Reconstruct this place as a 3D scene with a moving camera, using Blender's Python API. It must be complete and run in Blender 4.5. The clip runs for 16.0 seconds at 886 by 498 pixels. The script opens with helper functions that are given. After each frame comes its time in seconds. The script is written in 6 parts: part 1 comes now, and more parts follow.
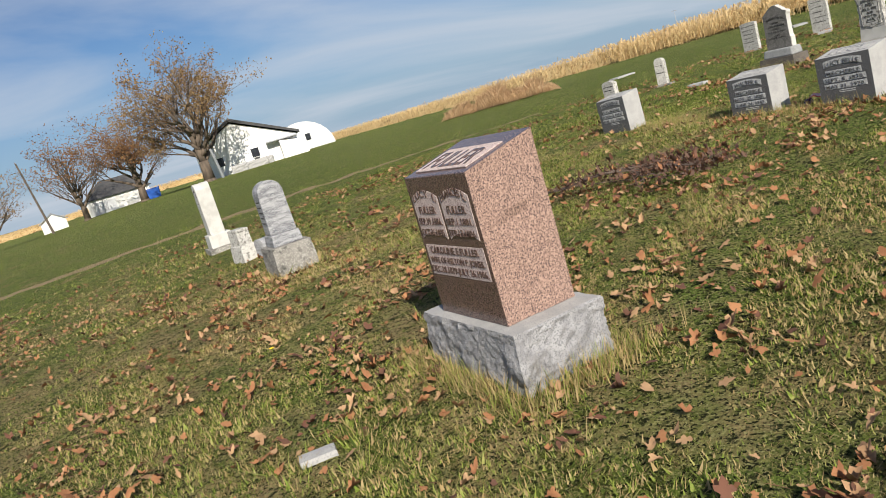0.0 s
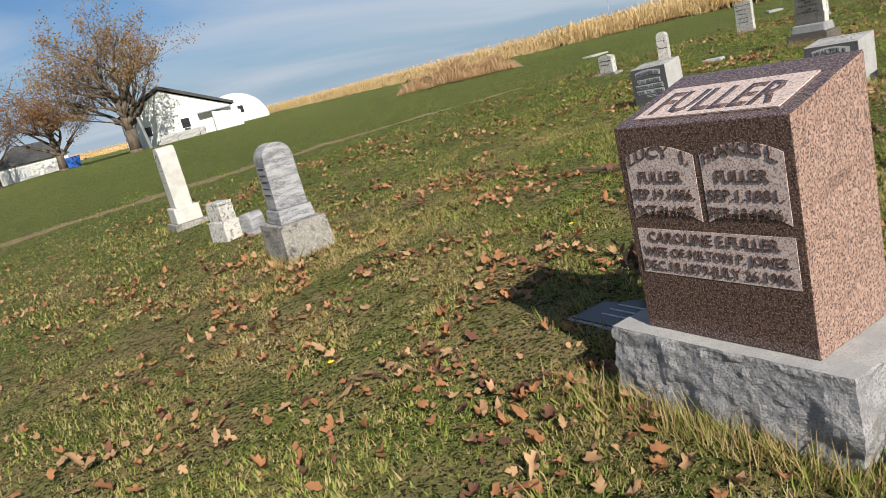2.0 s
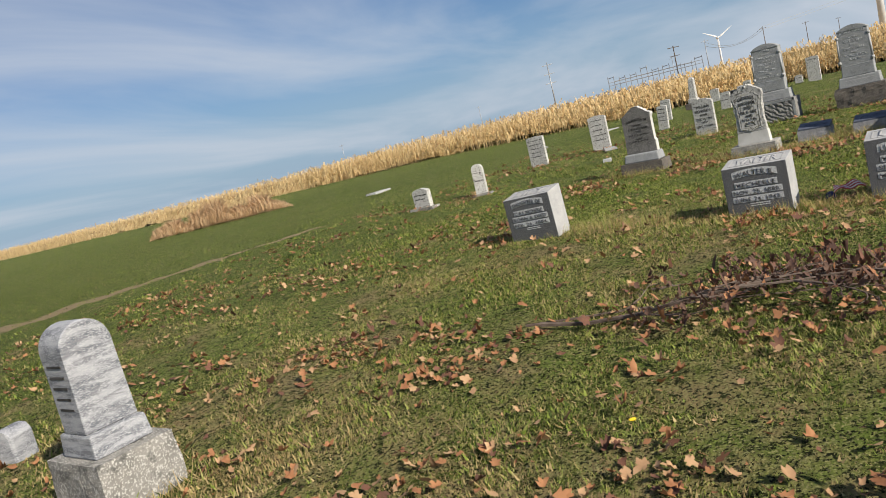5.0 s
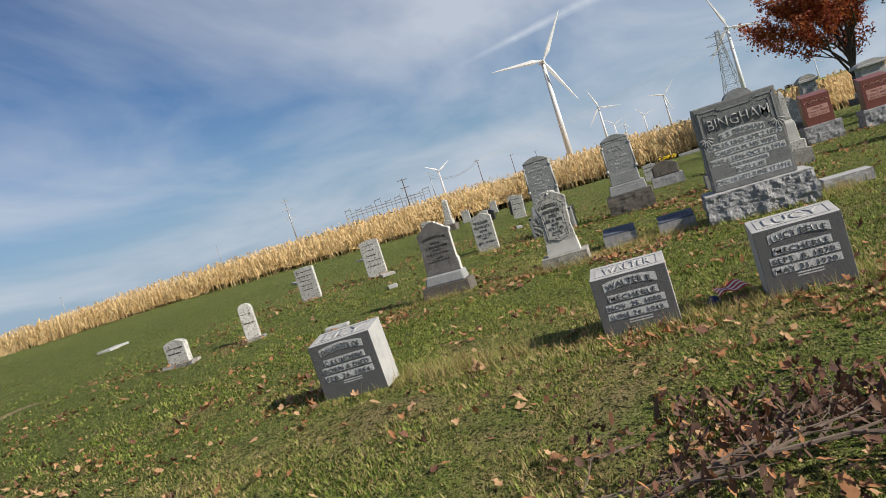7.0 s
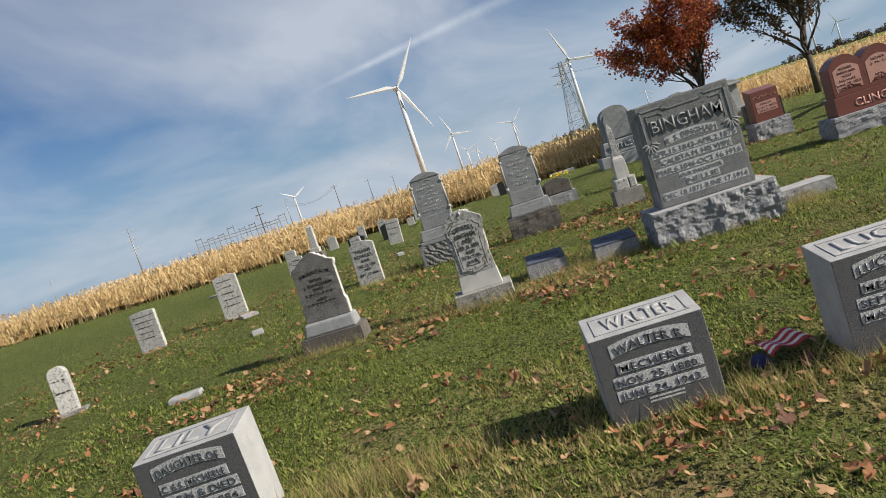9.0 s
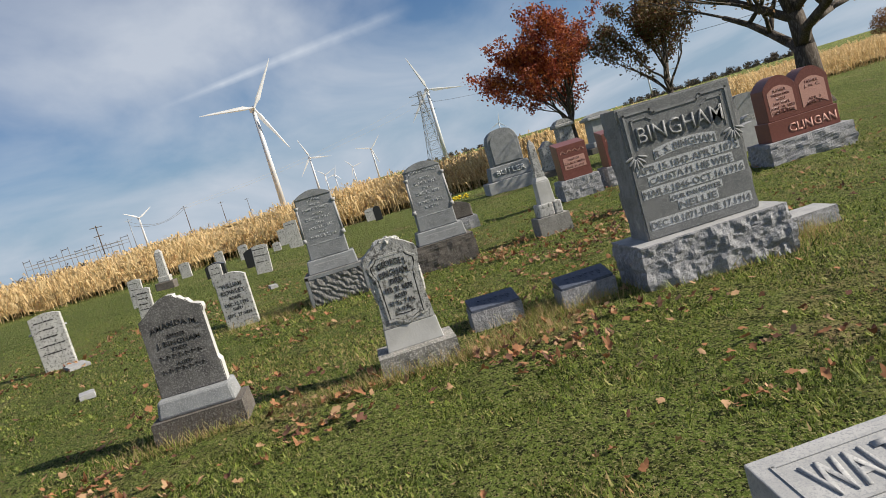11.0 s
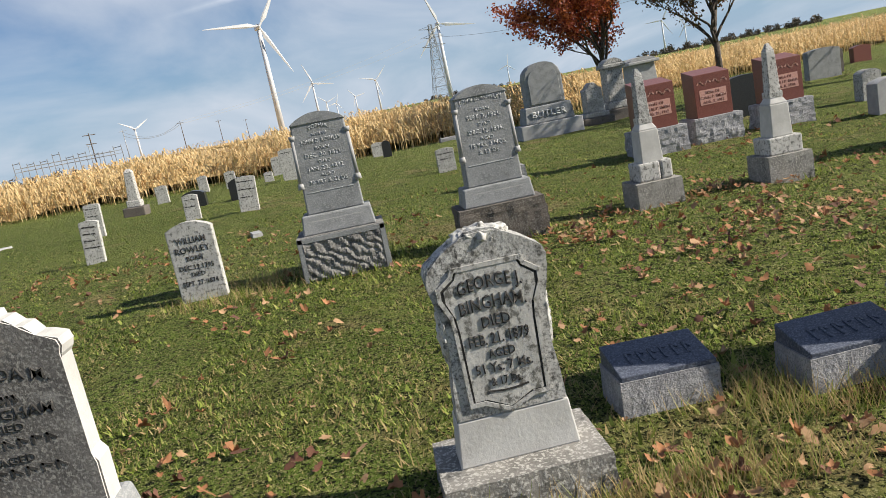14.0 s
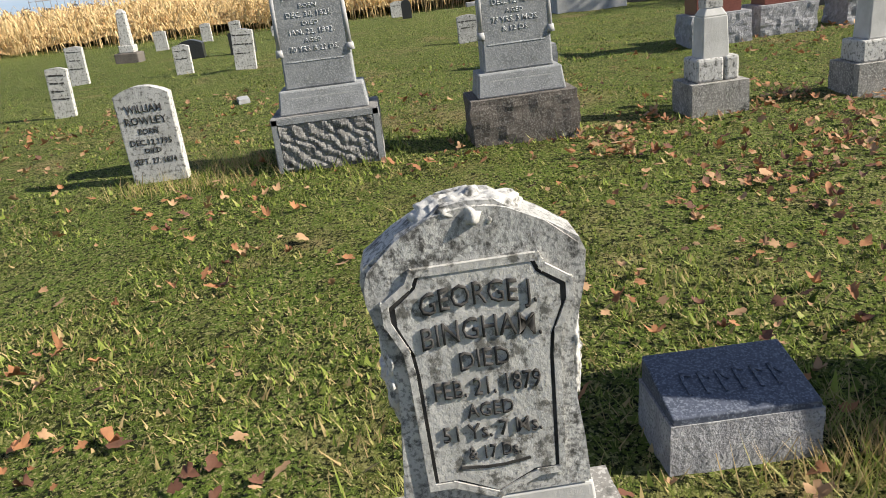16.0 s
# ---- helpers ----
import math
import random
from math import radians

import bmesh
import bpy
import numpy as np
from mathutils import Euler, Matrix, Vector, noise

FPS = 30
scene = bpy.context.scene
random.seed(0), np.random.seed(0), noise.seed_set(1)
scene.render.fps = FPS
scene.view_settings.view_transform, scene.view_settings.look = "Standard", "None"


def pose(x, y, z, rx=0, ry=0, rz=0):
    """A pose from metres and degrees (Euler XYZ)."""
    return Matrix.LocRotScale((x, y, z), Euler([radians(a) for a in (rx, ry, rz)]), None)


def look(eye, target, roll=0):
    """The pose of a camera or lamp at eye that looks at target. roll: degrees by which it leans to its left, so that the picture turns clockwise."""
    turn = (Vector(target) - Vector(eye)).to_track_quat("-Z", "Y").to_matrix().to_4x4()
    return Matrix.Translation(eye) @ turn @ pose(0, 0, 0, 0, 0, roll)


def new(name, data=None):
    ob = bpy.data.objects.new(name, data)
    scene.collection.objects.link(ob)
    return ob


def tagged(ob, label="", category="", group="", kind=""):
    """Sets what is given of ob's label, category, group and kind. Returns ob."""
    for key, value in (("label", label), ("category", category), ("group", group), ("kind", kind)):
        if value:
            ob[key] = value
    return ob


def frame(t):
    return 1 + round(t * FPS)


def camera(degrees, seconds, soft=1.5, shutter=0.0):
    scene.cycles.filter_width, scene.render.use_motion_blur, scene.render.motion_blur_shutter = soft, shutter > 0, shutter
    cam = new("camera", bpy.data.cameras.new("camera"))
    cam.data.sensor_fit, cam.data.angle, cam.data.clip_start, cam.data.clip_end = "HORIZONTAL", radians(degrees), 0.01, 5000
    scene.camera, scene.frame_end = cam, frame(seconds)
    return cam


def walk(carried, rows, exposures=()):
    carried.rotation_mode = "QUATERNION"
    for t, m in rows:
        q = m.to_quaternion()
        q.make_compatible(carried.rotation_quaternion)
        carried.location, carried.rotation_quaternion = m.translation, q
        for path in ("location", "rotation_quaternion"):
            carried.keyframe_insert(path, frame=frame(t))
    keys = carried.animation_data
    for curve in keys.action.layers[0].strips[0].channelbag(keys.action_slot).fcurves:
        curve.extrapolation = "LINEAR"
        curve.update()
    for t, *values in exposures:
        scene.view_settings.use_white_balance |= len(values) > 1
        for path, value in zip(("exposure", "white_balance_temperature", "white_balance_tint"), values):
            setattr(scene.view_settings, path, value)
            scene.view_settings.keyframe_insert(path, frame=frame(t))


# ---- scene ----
cam = camera(62.0, 16.0, soft=0.8)
METRES, EYE, TILT, LEAN, TURN = 14.4, 1.5, 0.0, 0.0, -25.0
ROWS = [
    (0.0, 0.0, 0.0, 0.0, -3.16, -11.15, 16.24),
    (0.5, -0.0226, 0.0263, 0.0, -4.05, -11.71, 15.54),
    (1.0, -0.0428, 0.047, 0.002, -7.01, -13.01, 14.57),
    (1.5, -0.0551, 0.0724, -0.0002, -8.41, -14.26, 14.01),
    (2.0, -0.0689, 0.0957, 0.0026, -8.49, -14.0, 13.71),
    (2.5, -0.0894, 0.1187, 0.006, -8.37, -12.83, 13.3),
    (3.0, -0.0985, 0.1481, 0.0081, -9.6, -11.42, 13.34),
    (3.5, -0.1105, 0.1736, 0.0104, -13.32, -10.1, 13.44),
    (4.0, -0.1143, 0.1967, 0.0113, -17.86, -9.41, 13.83),
    (4.5, -0.1119, 0.2291, 0.0114, -23.01, -9.13, 13.88),
    (5.0, -0.1128, 0.2597, 0.0128, -28.95, -8.26, 14.07),
    (7.5, -0.0397, 0.416, 0.0152, -53.12, -3.75, 18.14),
    (8.0, -0.0125, 0.4415, 0.0166, -55.94, -4.46, 18.21),
    (8.5, 0.0104, 0.4725, 0.0183, -58.79, -5.05, 18.36),
    (9.0, 0.033, 0.4939, 0.0185, -61.21, -5.34, 18.4),
    (9.5, 0.0565, 0.5213, 0.0215, -64.06, -5.61, 18.39),
    (10.0, 0.0812, 0.5449, 0.0225, -67.7, -6.46, 17.96),
    (12.5, 0.2331, 0.6426, 0.026, -75.24, -6.31, 15.38),
    (13.0, 0.2615, 0.6583, 0.0267, -74.7, -7.16, 15.1),
    (13.5, 0.2886, 0.6747, 0.0259, -73.35, -8.89, 13.57),
    (14.0, 0.316, 0.6839, 0.0241, -72.37, -11.39, 11.38),
    (14.5, 0.3386, 0.6947, 0.023, -72.33, -14.0, 9.05),
    (15.0, 0.3576, 0.6957, 0.0221, -72.14, -16.42, 8.04),
    (15.5, 0.3771, 0.6937, 0.0224, -71.33, -18.72, 7.58),
    (16.0, 0.39, 0.7011, 0.0219, -69.96, -21.13, 6.99),
]
walk(cam, [(t, pose(0, 0, EYE, TILT, LEAN, TURN) @ pose(METRES * x, METRES * y, METRES * z, 90 + pitch, roll, yaw)) for t, x, y, z, yaw, pitch, roll in ROWS],
     exposures=[(0.0, 0.46), (5.0, 0.44), (9.0, 0.42), (12.5, 0.50), (13.5, 0.55), (14.5, 0.78), (15.0, 0.88), (16.0, 0.90)])

# ---------------------------------------------------------------- world and sun
SUN_AZ, SUN_EL = 255.5, 32.5          # degrees: the side the sun stands on, from +x towards +y, and its height
world = bpy.data.worlds.new("autumn_sky")
scene.world = world
world.use_nodes = True
wn, wl = world.node_tree.nodes, world.node_tree.links
wn.clear()
w_out = wn.new("ShaderNodeOutputWorld")
w_bg = wn.new("ShaderNodeBackground")
w_sky = wn.new("ShaderNodeTexSky")
w_sky.sky_type, w_sky.sun_disc = "NISHITA", False
w_sky.sun_elevation, w_sky.sun_rotation = radians(SUN_EL), radians(90 - SUN_AZ)
w_sky.air_density, w_sky.dust_density, w_sky.ozone_density = 1.0, 0.25, 2.5
w_bg.inputs["Strength"].default_value = 0.036
# thin streaked cirrus, all over the sky
w_co = wn.new("ShaderNodeTexCoord")
w_sep = wn.new("ShaderNodeSeparateXYZ")
wl.new(w_co.outputs["Generated"], w_sep.inputs[0])
w_zadd = wn.new("ShaderNodeMath"); w_zadd.operation = "ADD"; w_zadd.inputs[1].default_value = 0.16
wl.new(w_sep.outputs["Z"], w_zadd.inputs[0])
w_flat = wn.new("ShaderNodeCombineXYZ")
for ax in ("X", "Y"):
    w_div = wn.new("ShaderNodeMath"); w_div.operation = "DIVIDE"
    wl.new(w_sep.outputs[ax], w_div.inputs[0]); wl.new(w_zadd.outputs[0], w_div.inputs[1])
    wl.new(w_div.outputs[0], w_flat.inputs[ax])
w_map = wn.new("ShaderNodeMapping")
w_map.inputs["Rotation"].default_value = (0, 0, radians(-35)); w_map.inputs["Scale"].default_value = (0.42, 0.85, 1)
w_map.inputs["Location"].default_value = (0.35, 0.2, 0)
wl.new(w_flat.outputs[0], w_map.inputs[0])
w_noise = wn.new("ShaderNodeTexNoise")
w_noise.inputs["Scale"].default_value, w_noise.inputs["Detail"].default_value = 1.1, 9
w_noise.inputs["Roughness"].default_value, w_noise.inputs["Distortion"].default_value = 0.52, 0.5
wl.new(w_map.outputs[0], w_noise.inputs["Vector"])
w_ramp = wn.new("ShaderNodeValToRGB")
w_ramp.color_ramp.elements[0].position, w_ramp.color_ramp.elements[1].position = 0.39, 0.71
w_ramp.color_ramp.elements[0].color, w_ramp.color_ramp.elements[1].color = (0.04, 0.04, 0.04, 1), (0.86, 0.86, 0.86, 1)
wl.new(w_noise.outputs["Fac"], w_ramp.inputs[0])
w_mix = wn.new("ShaderNodeMix"); w_mix.data_type = "RGBA"
w_mix.inputs[7].default_value = (11.8, 12.8, 14.4, 1)
# pale blue haze low over the horizon
w_low = wn.new("ShaderNodeMapRange"); w_low.interpolation_type = "SMOOTHSTEP"
w_low.inputs[1].default_value, w_low.inputs[2].default_value, w_low.inputs[3].default_value, w_low.inputs[4].default_value = -0.02, 0.22, 0.85, 0.0
wl.new(w_sep.outputs["Z"], w_low.inputs[0])
w_haze = wn.new("ShaderNodeMix"); w_haze.data_type = "RGBA"
w_haze.inputs[7].default_value = (6.4, 8.8, 11.8, 1)
w_clear = wn.new("ShaderNodeMix"); w_clear.data_type, w_clear.blend_type = "RGBA", "MULTIPLY"
w_clear.inputs[0].default_value, w_clear.inputs[7].default_value = 1.0, (0.82, 1.16, 1.55, 1)
wl.new(w_sky.outputs[0], w_clear.inputs[6])
wl.new(w_low.outputs[0], w_haze.inputs[0]); wl.new(w_clear.outputs[2], w_haze.inputs[6])
wl.new(w_ramp.outputs[0], w_mix.inputs[0]); wl.new(w_haze.outputs[2], w_mix.inputs[6])
wl.new(w_mix.outputs[2], w_bg.inputs["Color"]); wl.new(w_bg.outputs[0], w_out.inputs[0])

sun = new("sun", bpy.data.lights.new("sun", "SUN"))
sun.data.energy, sun.data.angle, sun.data.color = 5.0, radians(0.53), (1.0, 0.93, 0.82)
sun.matrix_world = look((0, 0, 30), (-math.cos(radians(SUN_AZ)) * math.cos(radians(SUN_EL)), -math.sin(radians(SUN_AZ)) * math.cos(radians(SUN_EL)), 30 - math.sin(radians(SUN_EL))))

# ---------------------------------------------------------------- materials


def material(name, base, second=None, scale=6.0, grain=None, grain_scale=120.0, rough=0.8, bump=0.3, bump_scale=60.0, spec=0.3, lo=0.35, hi=0.65,
             stain=None, stain_scale=3.0, stain_lo=0.5, stain_hi=0.7, vary=0.0, metallic=0.0, stretch=(1, 1, 1), through_light=0.0, bump_dist=0.01):
    """A procedural surface: base and second colour in patches, fine grain, stains with their own shape, and relief."""
    m = bpy.data.materials.new(name)
    m.use_nodes = True
    n, l = m.node_tree.nodes, m.node_tree.links
    b = n["Principled BSDF"]
    b.inputs["Roughness"].default_value, b.inputs["Metallic"].default_value = rough, metallic
    b.inputs["Specular IOR Level"].default_value = spec
    co = n.new("ShaderNodeTexCoord")
    mp = n.new("ShaderNodeMapping"); mp.inputs["Scale"].default_value = stretch
    l.new(co.outputs["Object"], mp.inputs[0])

    def tex(s, detail=4.0, r=0.55):
        t = n.new("ShaderNodeTexNoise")
        t.inputs["Scale"].default_value, t.inputs["Detail"].default_value, t.inputs["Roughness"].default_value = s, detail, r
        l.new(mp.outputs[0], t.inputs["Vector"])
        return t.outputs["Fac"]

    def ramp(fac, a, c):
        r = n.new("ShaderNodeMapRange"); r.interpolation_type = "SMOOTHSTEP"
        r.inputs[1].default_value, r.inputs[2].default_value = a, c
        l.new(fac, r.inputs[0])
        return r.outputs[0]

    def mix(fac, a, c, mode="MIX"):
        x = n.new("ShaderNodeMix"); x.data_type, x.blend_type = "RGBA", mode
        for sock, v in ((x.inputs[0], fac), (x.inputs[6], a), (x.inputs[7], c)):
            if isinstance(v, (tuple, float, int)):
                sock.default_value = (*v, 1) if isinstance(v, tuple) else v
            else:
                l.new(v, sock)
        return x.outputs[2]
    col = mix(ramp(tex(scale), lo, hi), base, second or base)
    if grain:
        col = mix(ramp(tex(grain_scale, 2.0), 0.5, 0.62), col, grain)
    if stain:
        col = mix(ramp(tex(stain_scale, 8.0, 0.68), stain_lo, stain_hi), col, stain)
    if vary:
        oi = n.new("ShaderNodeObjectInfo")
        hv = n.new("ShaderNodeHueSaturation")
        r = n.new("ShaderNodeMapRange"); r.inputs[3].default_value, r.inputs[4].default_value = 1 - vary, 1 + vary
        l.new(oi.outputs["Random"], r.inputs[0]); l.new(r.outputs[0], hv.inputs["Value"]); l.new(col, hv.inputs["Color"])
        col = hv.outputs[0]
    l.new(col, b.inputs["Base Color"])
    if bump:
        bp = n.new("ShaderNodeBump"); bp.inputs["Strength"].default_value = bump; bp.inputs["Distance"].default_value = bump_dist
        l.new(tex(bump_scale, 6.0, 0.65), bp.inputs["Height"]); l.new(bp.outputs[0], b.inputs["Normal"])
    if through_light:
        tr = n.new("ShaderNodeBsdfTranslucent"); l.new(col, tr.inputs[0])
        ms = n.new("ShaderNodeMixShader"); ms.inputs[0].default_value = through_light
        l.new(b.outputs[0], ms.inputs[1]); l.new(tr.outputs[0], ms.inputs[2]); l.new(ms.outputs[0], n["Material Output"].inputs[0])
    return m


M = {}
M["pink_polished"] = material("pink_granite_polished", (0.115, 0.07, 0.06), (0.045, 0.026, 0.024), 70, (0.21, 0.15, 0.13), 150, rough=0.22, bump=0.03, spec=0.5)
M["pink_rough"] = material("pink_granite_rough", (0.41, 0.275, 0.215), (0.25, 0.16, 0.13), 75, (0.09, 0.06, 0.055), 130, rough=0.85, bump=0.5, bump_scale=40)
M["pink_frost"] = material("pink_granite_frosted", (0.62, 0.51, 0.47), (0.52, 0.42, 0.385), 60, (0.28, 0.2, 0.19), 160, rough=0.9, bump=0.15)
M["red_granite"] = material("red_granite", (0.22, 0.08, 0.06), (0.16, 0.055, 0.042), 60, (0.12, 0.04, 0.03), 140, rough=0.35, bump=0.08, spec=0.45)
M["red_frost"] = material("red_granite_frosted", (0.55, 0.31, 0.25), (0.48, 0.25, 0.2), 60, rough=0.9, bump=0.2)
M["grey_rock"] = material("grey_granite_rockface", (0.37, 0.365, 0.365), (0.27, 0.265, 0.27), 14, (0.2, 0.2, 0.21), 130, rough=0.9, bump=1.0, bump_scale=34, bump_dist=0.014, stain=(0.17, 0.16, 0.14), stain_scale=4, stain_lo=0.56, stain_hi=0.75)
M["grey_sawn"] = material("grey_granite_sawn", (0.42, 0.41, 0.395), (0.34, 0.335, 0.325), 9, (0.3, 0.3, 0.3), 150, rough=0.85, bump=0.2, stain=(0.26, 0.25, 0.22), stain_scale=5, stain_lo=0.55, stain_hi=0.8)
M["dark_polished"] = material("dark_grey_granite_polished", (0.095, 0.095, 0.10), (0.065, 0.065, 0.07), 60, (0.20, 0.20, 0.20), 170, rough=0.3, bump=0.03, spec=0.45)
M["dark_frost"] = material("grey_granite_frosted_letters", (0.58, 0.58, 0.57), (0.50, 0.50, 0.49), 30, (0.26, 0.26, 0.26), 150, rough=0.9, bump=0.2)
M["bing_face"] = material("grey_granite_steeled_face", (0.165, 0.165, 0.16), (0.125, 0.128, 0.125), 12, (0.27, 0.27, 0.26), 160, rough=0.55, bump=0.08)
# lighter copy of the face granite: the lit edges of its relief, as colour
M["bing_relief_lit"] = material("grey_granite_steeled_relief_lit", (0.25, 0.25, 0.245), (0.20, 0.20, 0.197), 12, (0.34, 0.34, 0.33), 160, rough=0.65, bump=0.1)
M["bing_rough"] = material("weathered_granite_side", (0.24, 0.235, 0.225), (0.16, 0.157, 0.15), 8, (0.33, 0.32, 0.31), 130, rough=0.9, bump=0.7, bump_scale=22, stain=(0.40, 0.39, 0.35), stain_scale=6, stain_lo=0.55, stain_hi=0.7)
# dark polished granite; the sky's blue reflection is mixed into its base colour
M["sky_tinted_granite"] = material("sky_tinted_grey_granite", (0.075, 0.085, 0.115), (0.05, 0.058, 0.08), 50, (0.14, 0.155, 0.19), 150, rough=0.5, bump=0.1)
M["marble"] = material("weathered_white_marble", (0.56, 0.54, 0.50), (0.42, 0.405, 0.37), 7, (0.43, 0.42, 0.40), 110, rough=0.85, bump=0.35, bump_scale=50, stain=(0.13, 0.125, 0.11), stain_scale=30, stain_lo=0.49, stain_hi=0.64)
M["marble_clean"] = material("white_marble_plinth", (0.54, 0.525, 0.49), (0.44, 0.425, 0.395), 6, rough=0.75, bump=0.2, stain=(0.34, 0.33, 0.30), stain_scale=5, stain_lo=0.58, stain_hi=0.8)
M["marble_dirty"] = material("blackened_marble", (0.52, 0.505, 0.47), (0.36, 0.35, 0.325), 9, (0.25, 0.245, 0.23), 100, rough=0.9, bump=0.4, bump_scale=55, stain=(0.075, 0.072, 0.065), stain_scale=30, stain_lo=0.48, stain_hi=0.66)
M["marble_vein"] = material("grey_veined_marble", (0.33, 0.33, 0.34), (0.12, 0.125, 0.14), 9, (0.42, 0.42, 0.42), 120, rough=0.75, bump=0.2, stretch=(0.6, 0.6, 3.2), stain=(0.17, 0.17, 0.18), stain_scale=7, stain_lo=0.56, stain_hi=0.68)
M["black_marble"] = material("dark_sandy_marble", (0.15, 0.14, 0.13), (0.10, 0.094, 0.088), 7, (0.24, 0.23, 0.21), 110, rough=0.9, bump=0.4, stain=(0.30, 0.29, 0.27), stain_scale=5, stain_lo=0.56, stain_hi=0.72)
M["grey_marble"] = material("grey_marble", (0.26, 0.265, 0.265), (0.19, 0.195, 0.195), 7, (0.34, 0.34, 0.33), 120, rough=0.8, bump=0.3, stain=(0.11, 0.11, 0.105), stain_scale=6, stain_lo=0.55, stain_hi=0.75)
M["sandstone"] = material("dark_weathered_stone_base", (0.125, 0.105, 0.088), (0.07, 0.06, 0.052), 6, (0.18, 0.165, 0.145), 90, rough=0.95, bump=0.8, bump_scale=20, stain=(0.28, 0.27, 0.24), stain_scale=6, stain_lo=0.62, stain_hi=0.76)
M["lime_base"] = material("weathered_limestone_base", (0.25, 0.235, 0.21), (0.15, 0.142, 0.127), 6, (0.44, 0.42, 0.38), 90, rough=0.95, bump=0.6, bump_scale=24, stain=(0.08, 0.078, 0.07), stain_scale=8, stain_lo=0.54, stain_hi=0.68)
M["tooled_base"] = material("tooled_grey_stone_base", (0.22, 0.21, 0.195), (0.14, 0.133, 0.125), 8, (0.30, 0.29, 0.27), 90, rough=0.95, bump=0.6, bump_scale=24, stain=(0.07, 0.065, 0.06), stain_scale=9, stain_lo=0.54, stain_hi=0.7)
M["black_granite"] = material("black_granite", (0.018, 0.018, 0.02), (0.03, 0.03, 0.03), 40, rough=0.3, bump=0.03, spec=0.5)
M["ink"] = material("blackened_carving", (0.035, 0.033, 0.03), (0.075, 0.07, 0.065), 20, rough=0.95, bump=0.2)
M["white_paint"] = material("white_painted_boards", (0.80, 0.79, 0.77), (0.70, 0.69, 0.66), 0.8, rough=0.6, bump=0.1, stain=(0.45, 0.43, 0.4), stain_scale=0.9, stain_lo=0.62, stain_hi=0.85)
M["roof_dark"] = material("dark_shingles", (0.055, 0.055, 0.06), (0.08, 0.078, 0.075), 3, rough=0.85, bump=0.4, bump_scale=9)
M["white_metal"] = material("white_painted_steel", (0.62, 0.63, 0.64), (0.56, 0.57, 0.58), 0.2, rough=0.4, bump=0.0, spec=0.4)
M["galv"] = material("galvanised_steel", (0.30, 0.31, 0.32), (0.24, 0.25, 0.26), 0.6, rough=0.5, bump=0.0, metallic=0.4)
M["pole_wood"] = material("weathered_pole", (0.13, 0.10, 0.08), (0.09, 0.075, 0.06), 2, rough=0.9, bump=0.2)
M["bark"] = material("grey_brown_bark", (0.085, 0.066, 0.05), (0.05, 0.04, 0.032), 5, (0.13, 0.11, 0.09), 30, rough=0.95, bump=0.9, bump_scale=14, stretch=(1, 1, 0.25), bump_dist=0.03)
M["bark_far"] = material("pale_brown_bark", (0.15, 0.115, 0.085), (0.09, 0.07, 0.055), 3, rough=0.95, bump=0.5, bump_scale=8, stretch=(1, 1, 0.3))
M["leaf_red"] = material("red_maple_leaves", (0.27, 0.05, 0.025), (0.42, 0.13, 0.03), 1.6, (0.11, 0.022, 0.018), 9, rough=0.6, bump=0, through_light=0.35)
M["leaf_green"] = material("olive_and_russet_leaves", (0.075, 0.07, 0.025), (0.13, 0.085, 0.03), 1.8, (0.12, 0.035, 0.02), 6, rough=0.6, bump=0, through_light=0.3)
M["leaf_tan"] = material("tan_autumn_leaves", (0.30, 0.19, 0.085), (0.22, 0.12, 0.055), 1.0, (0.36, 0.25, 0.13), 5, rough=0.7, bump=0, through_light=0.3)
M["leaf_rust"] = material("rust_autumn_leaves", (0.28, 0.14, 0.06), (0.20, 0.095, 0.045), 1.0, (0.33, 0.20, 0.09), 5, rough=0.7, bump=0, through_light=0.3)
M["woods"] = material("far_autumn_woods", (0.07, 0.06, 0.045), (0.11, 0.085, 0.06), 0.08, rough=0.9, bump=0)
M["corn"] = material("dry_corn", (0.72, 0.54, 0.28), (0.60, 0.42, 0.20), 0.9, (0.74, 0.57, 0.32), 7, rough=0.75, bump=0, through_light=0.35)
M["corn_top"] = material("dry_corn_field", (0.60, 0.43, 0.21), (0.50, 0.34, 0.15), 0.5, (0.36, 0.22, 0.09), 2.2, rough=0.9, bump=1.0, bump_scale=2.5, bump_dist=0.3)
M["dry_grass"] = material("dry_tall_grass", (0.66, 0.46, 0.27), (0.54, 0.35, 0.19), 1.2, rough=0.8, bump=0, through_light=0.4)
M["blue_plastic"] = material("blue_plastic", (0.02, 0.10, 0.42), (0.02, 0.08, 0.34), 2, rough=0.45, bump=0)
M["twig"] = material("grey_brown_twigs", (0.16, 0.12, 0.095), (0.09, 0.065, 0.05), 8, rough=0.9, bump=0.3)
M["dead_leaf"] = material("dark_withered_leaves", (0.085, 0.045, 0.035), (0.13, 0.075, 0.05), 12, rough=0.8, bump=0, through_light=0.15)
M["flag_red"] = material("faded_red_cloth", (0.42, 0.05, 0.06), (0.36, 0.04, 0.05), 20, rough=0.9, bump=0.1)
M["flag_white"] = material("faded_white_cloth", (0.72, 0.66, 0.64), (0.64, 0.58, 0.56), 20, rough=0.9, bump=0.1)
M["flag_blue"] = material("faded_blue_cloth", (0.03, 0.04, 0.13), (0.03, 0.035, 0.1), 20, rough=0.9, bump=0.1)
M["yellow"] = material("yellow_petals", (0.75, 0.55, 0.03), (0.7, 0.48, 0.02), 30, rough=0.7, bump=0)
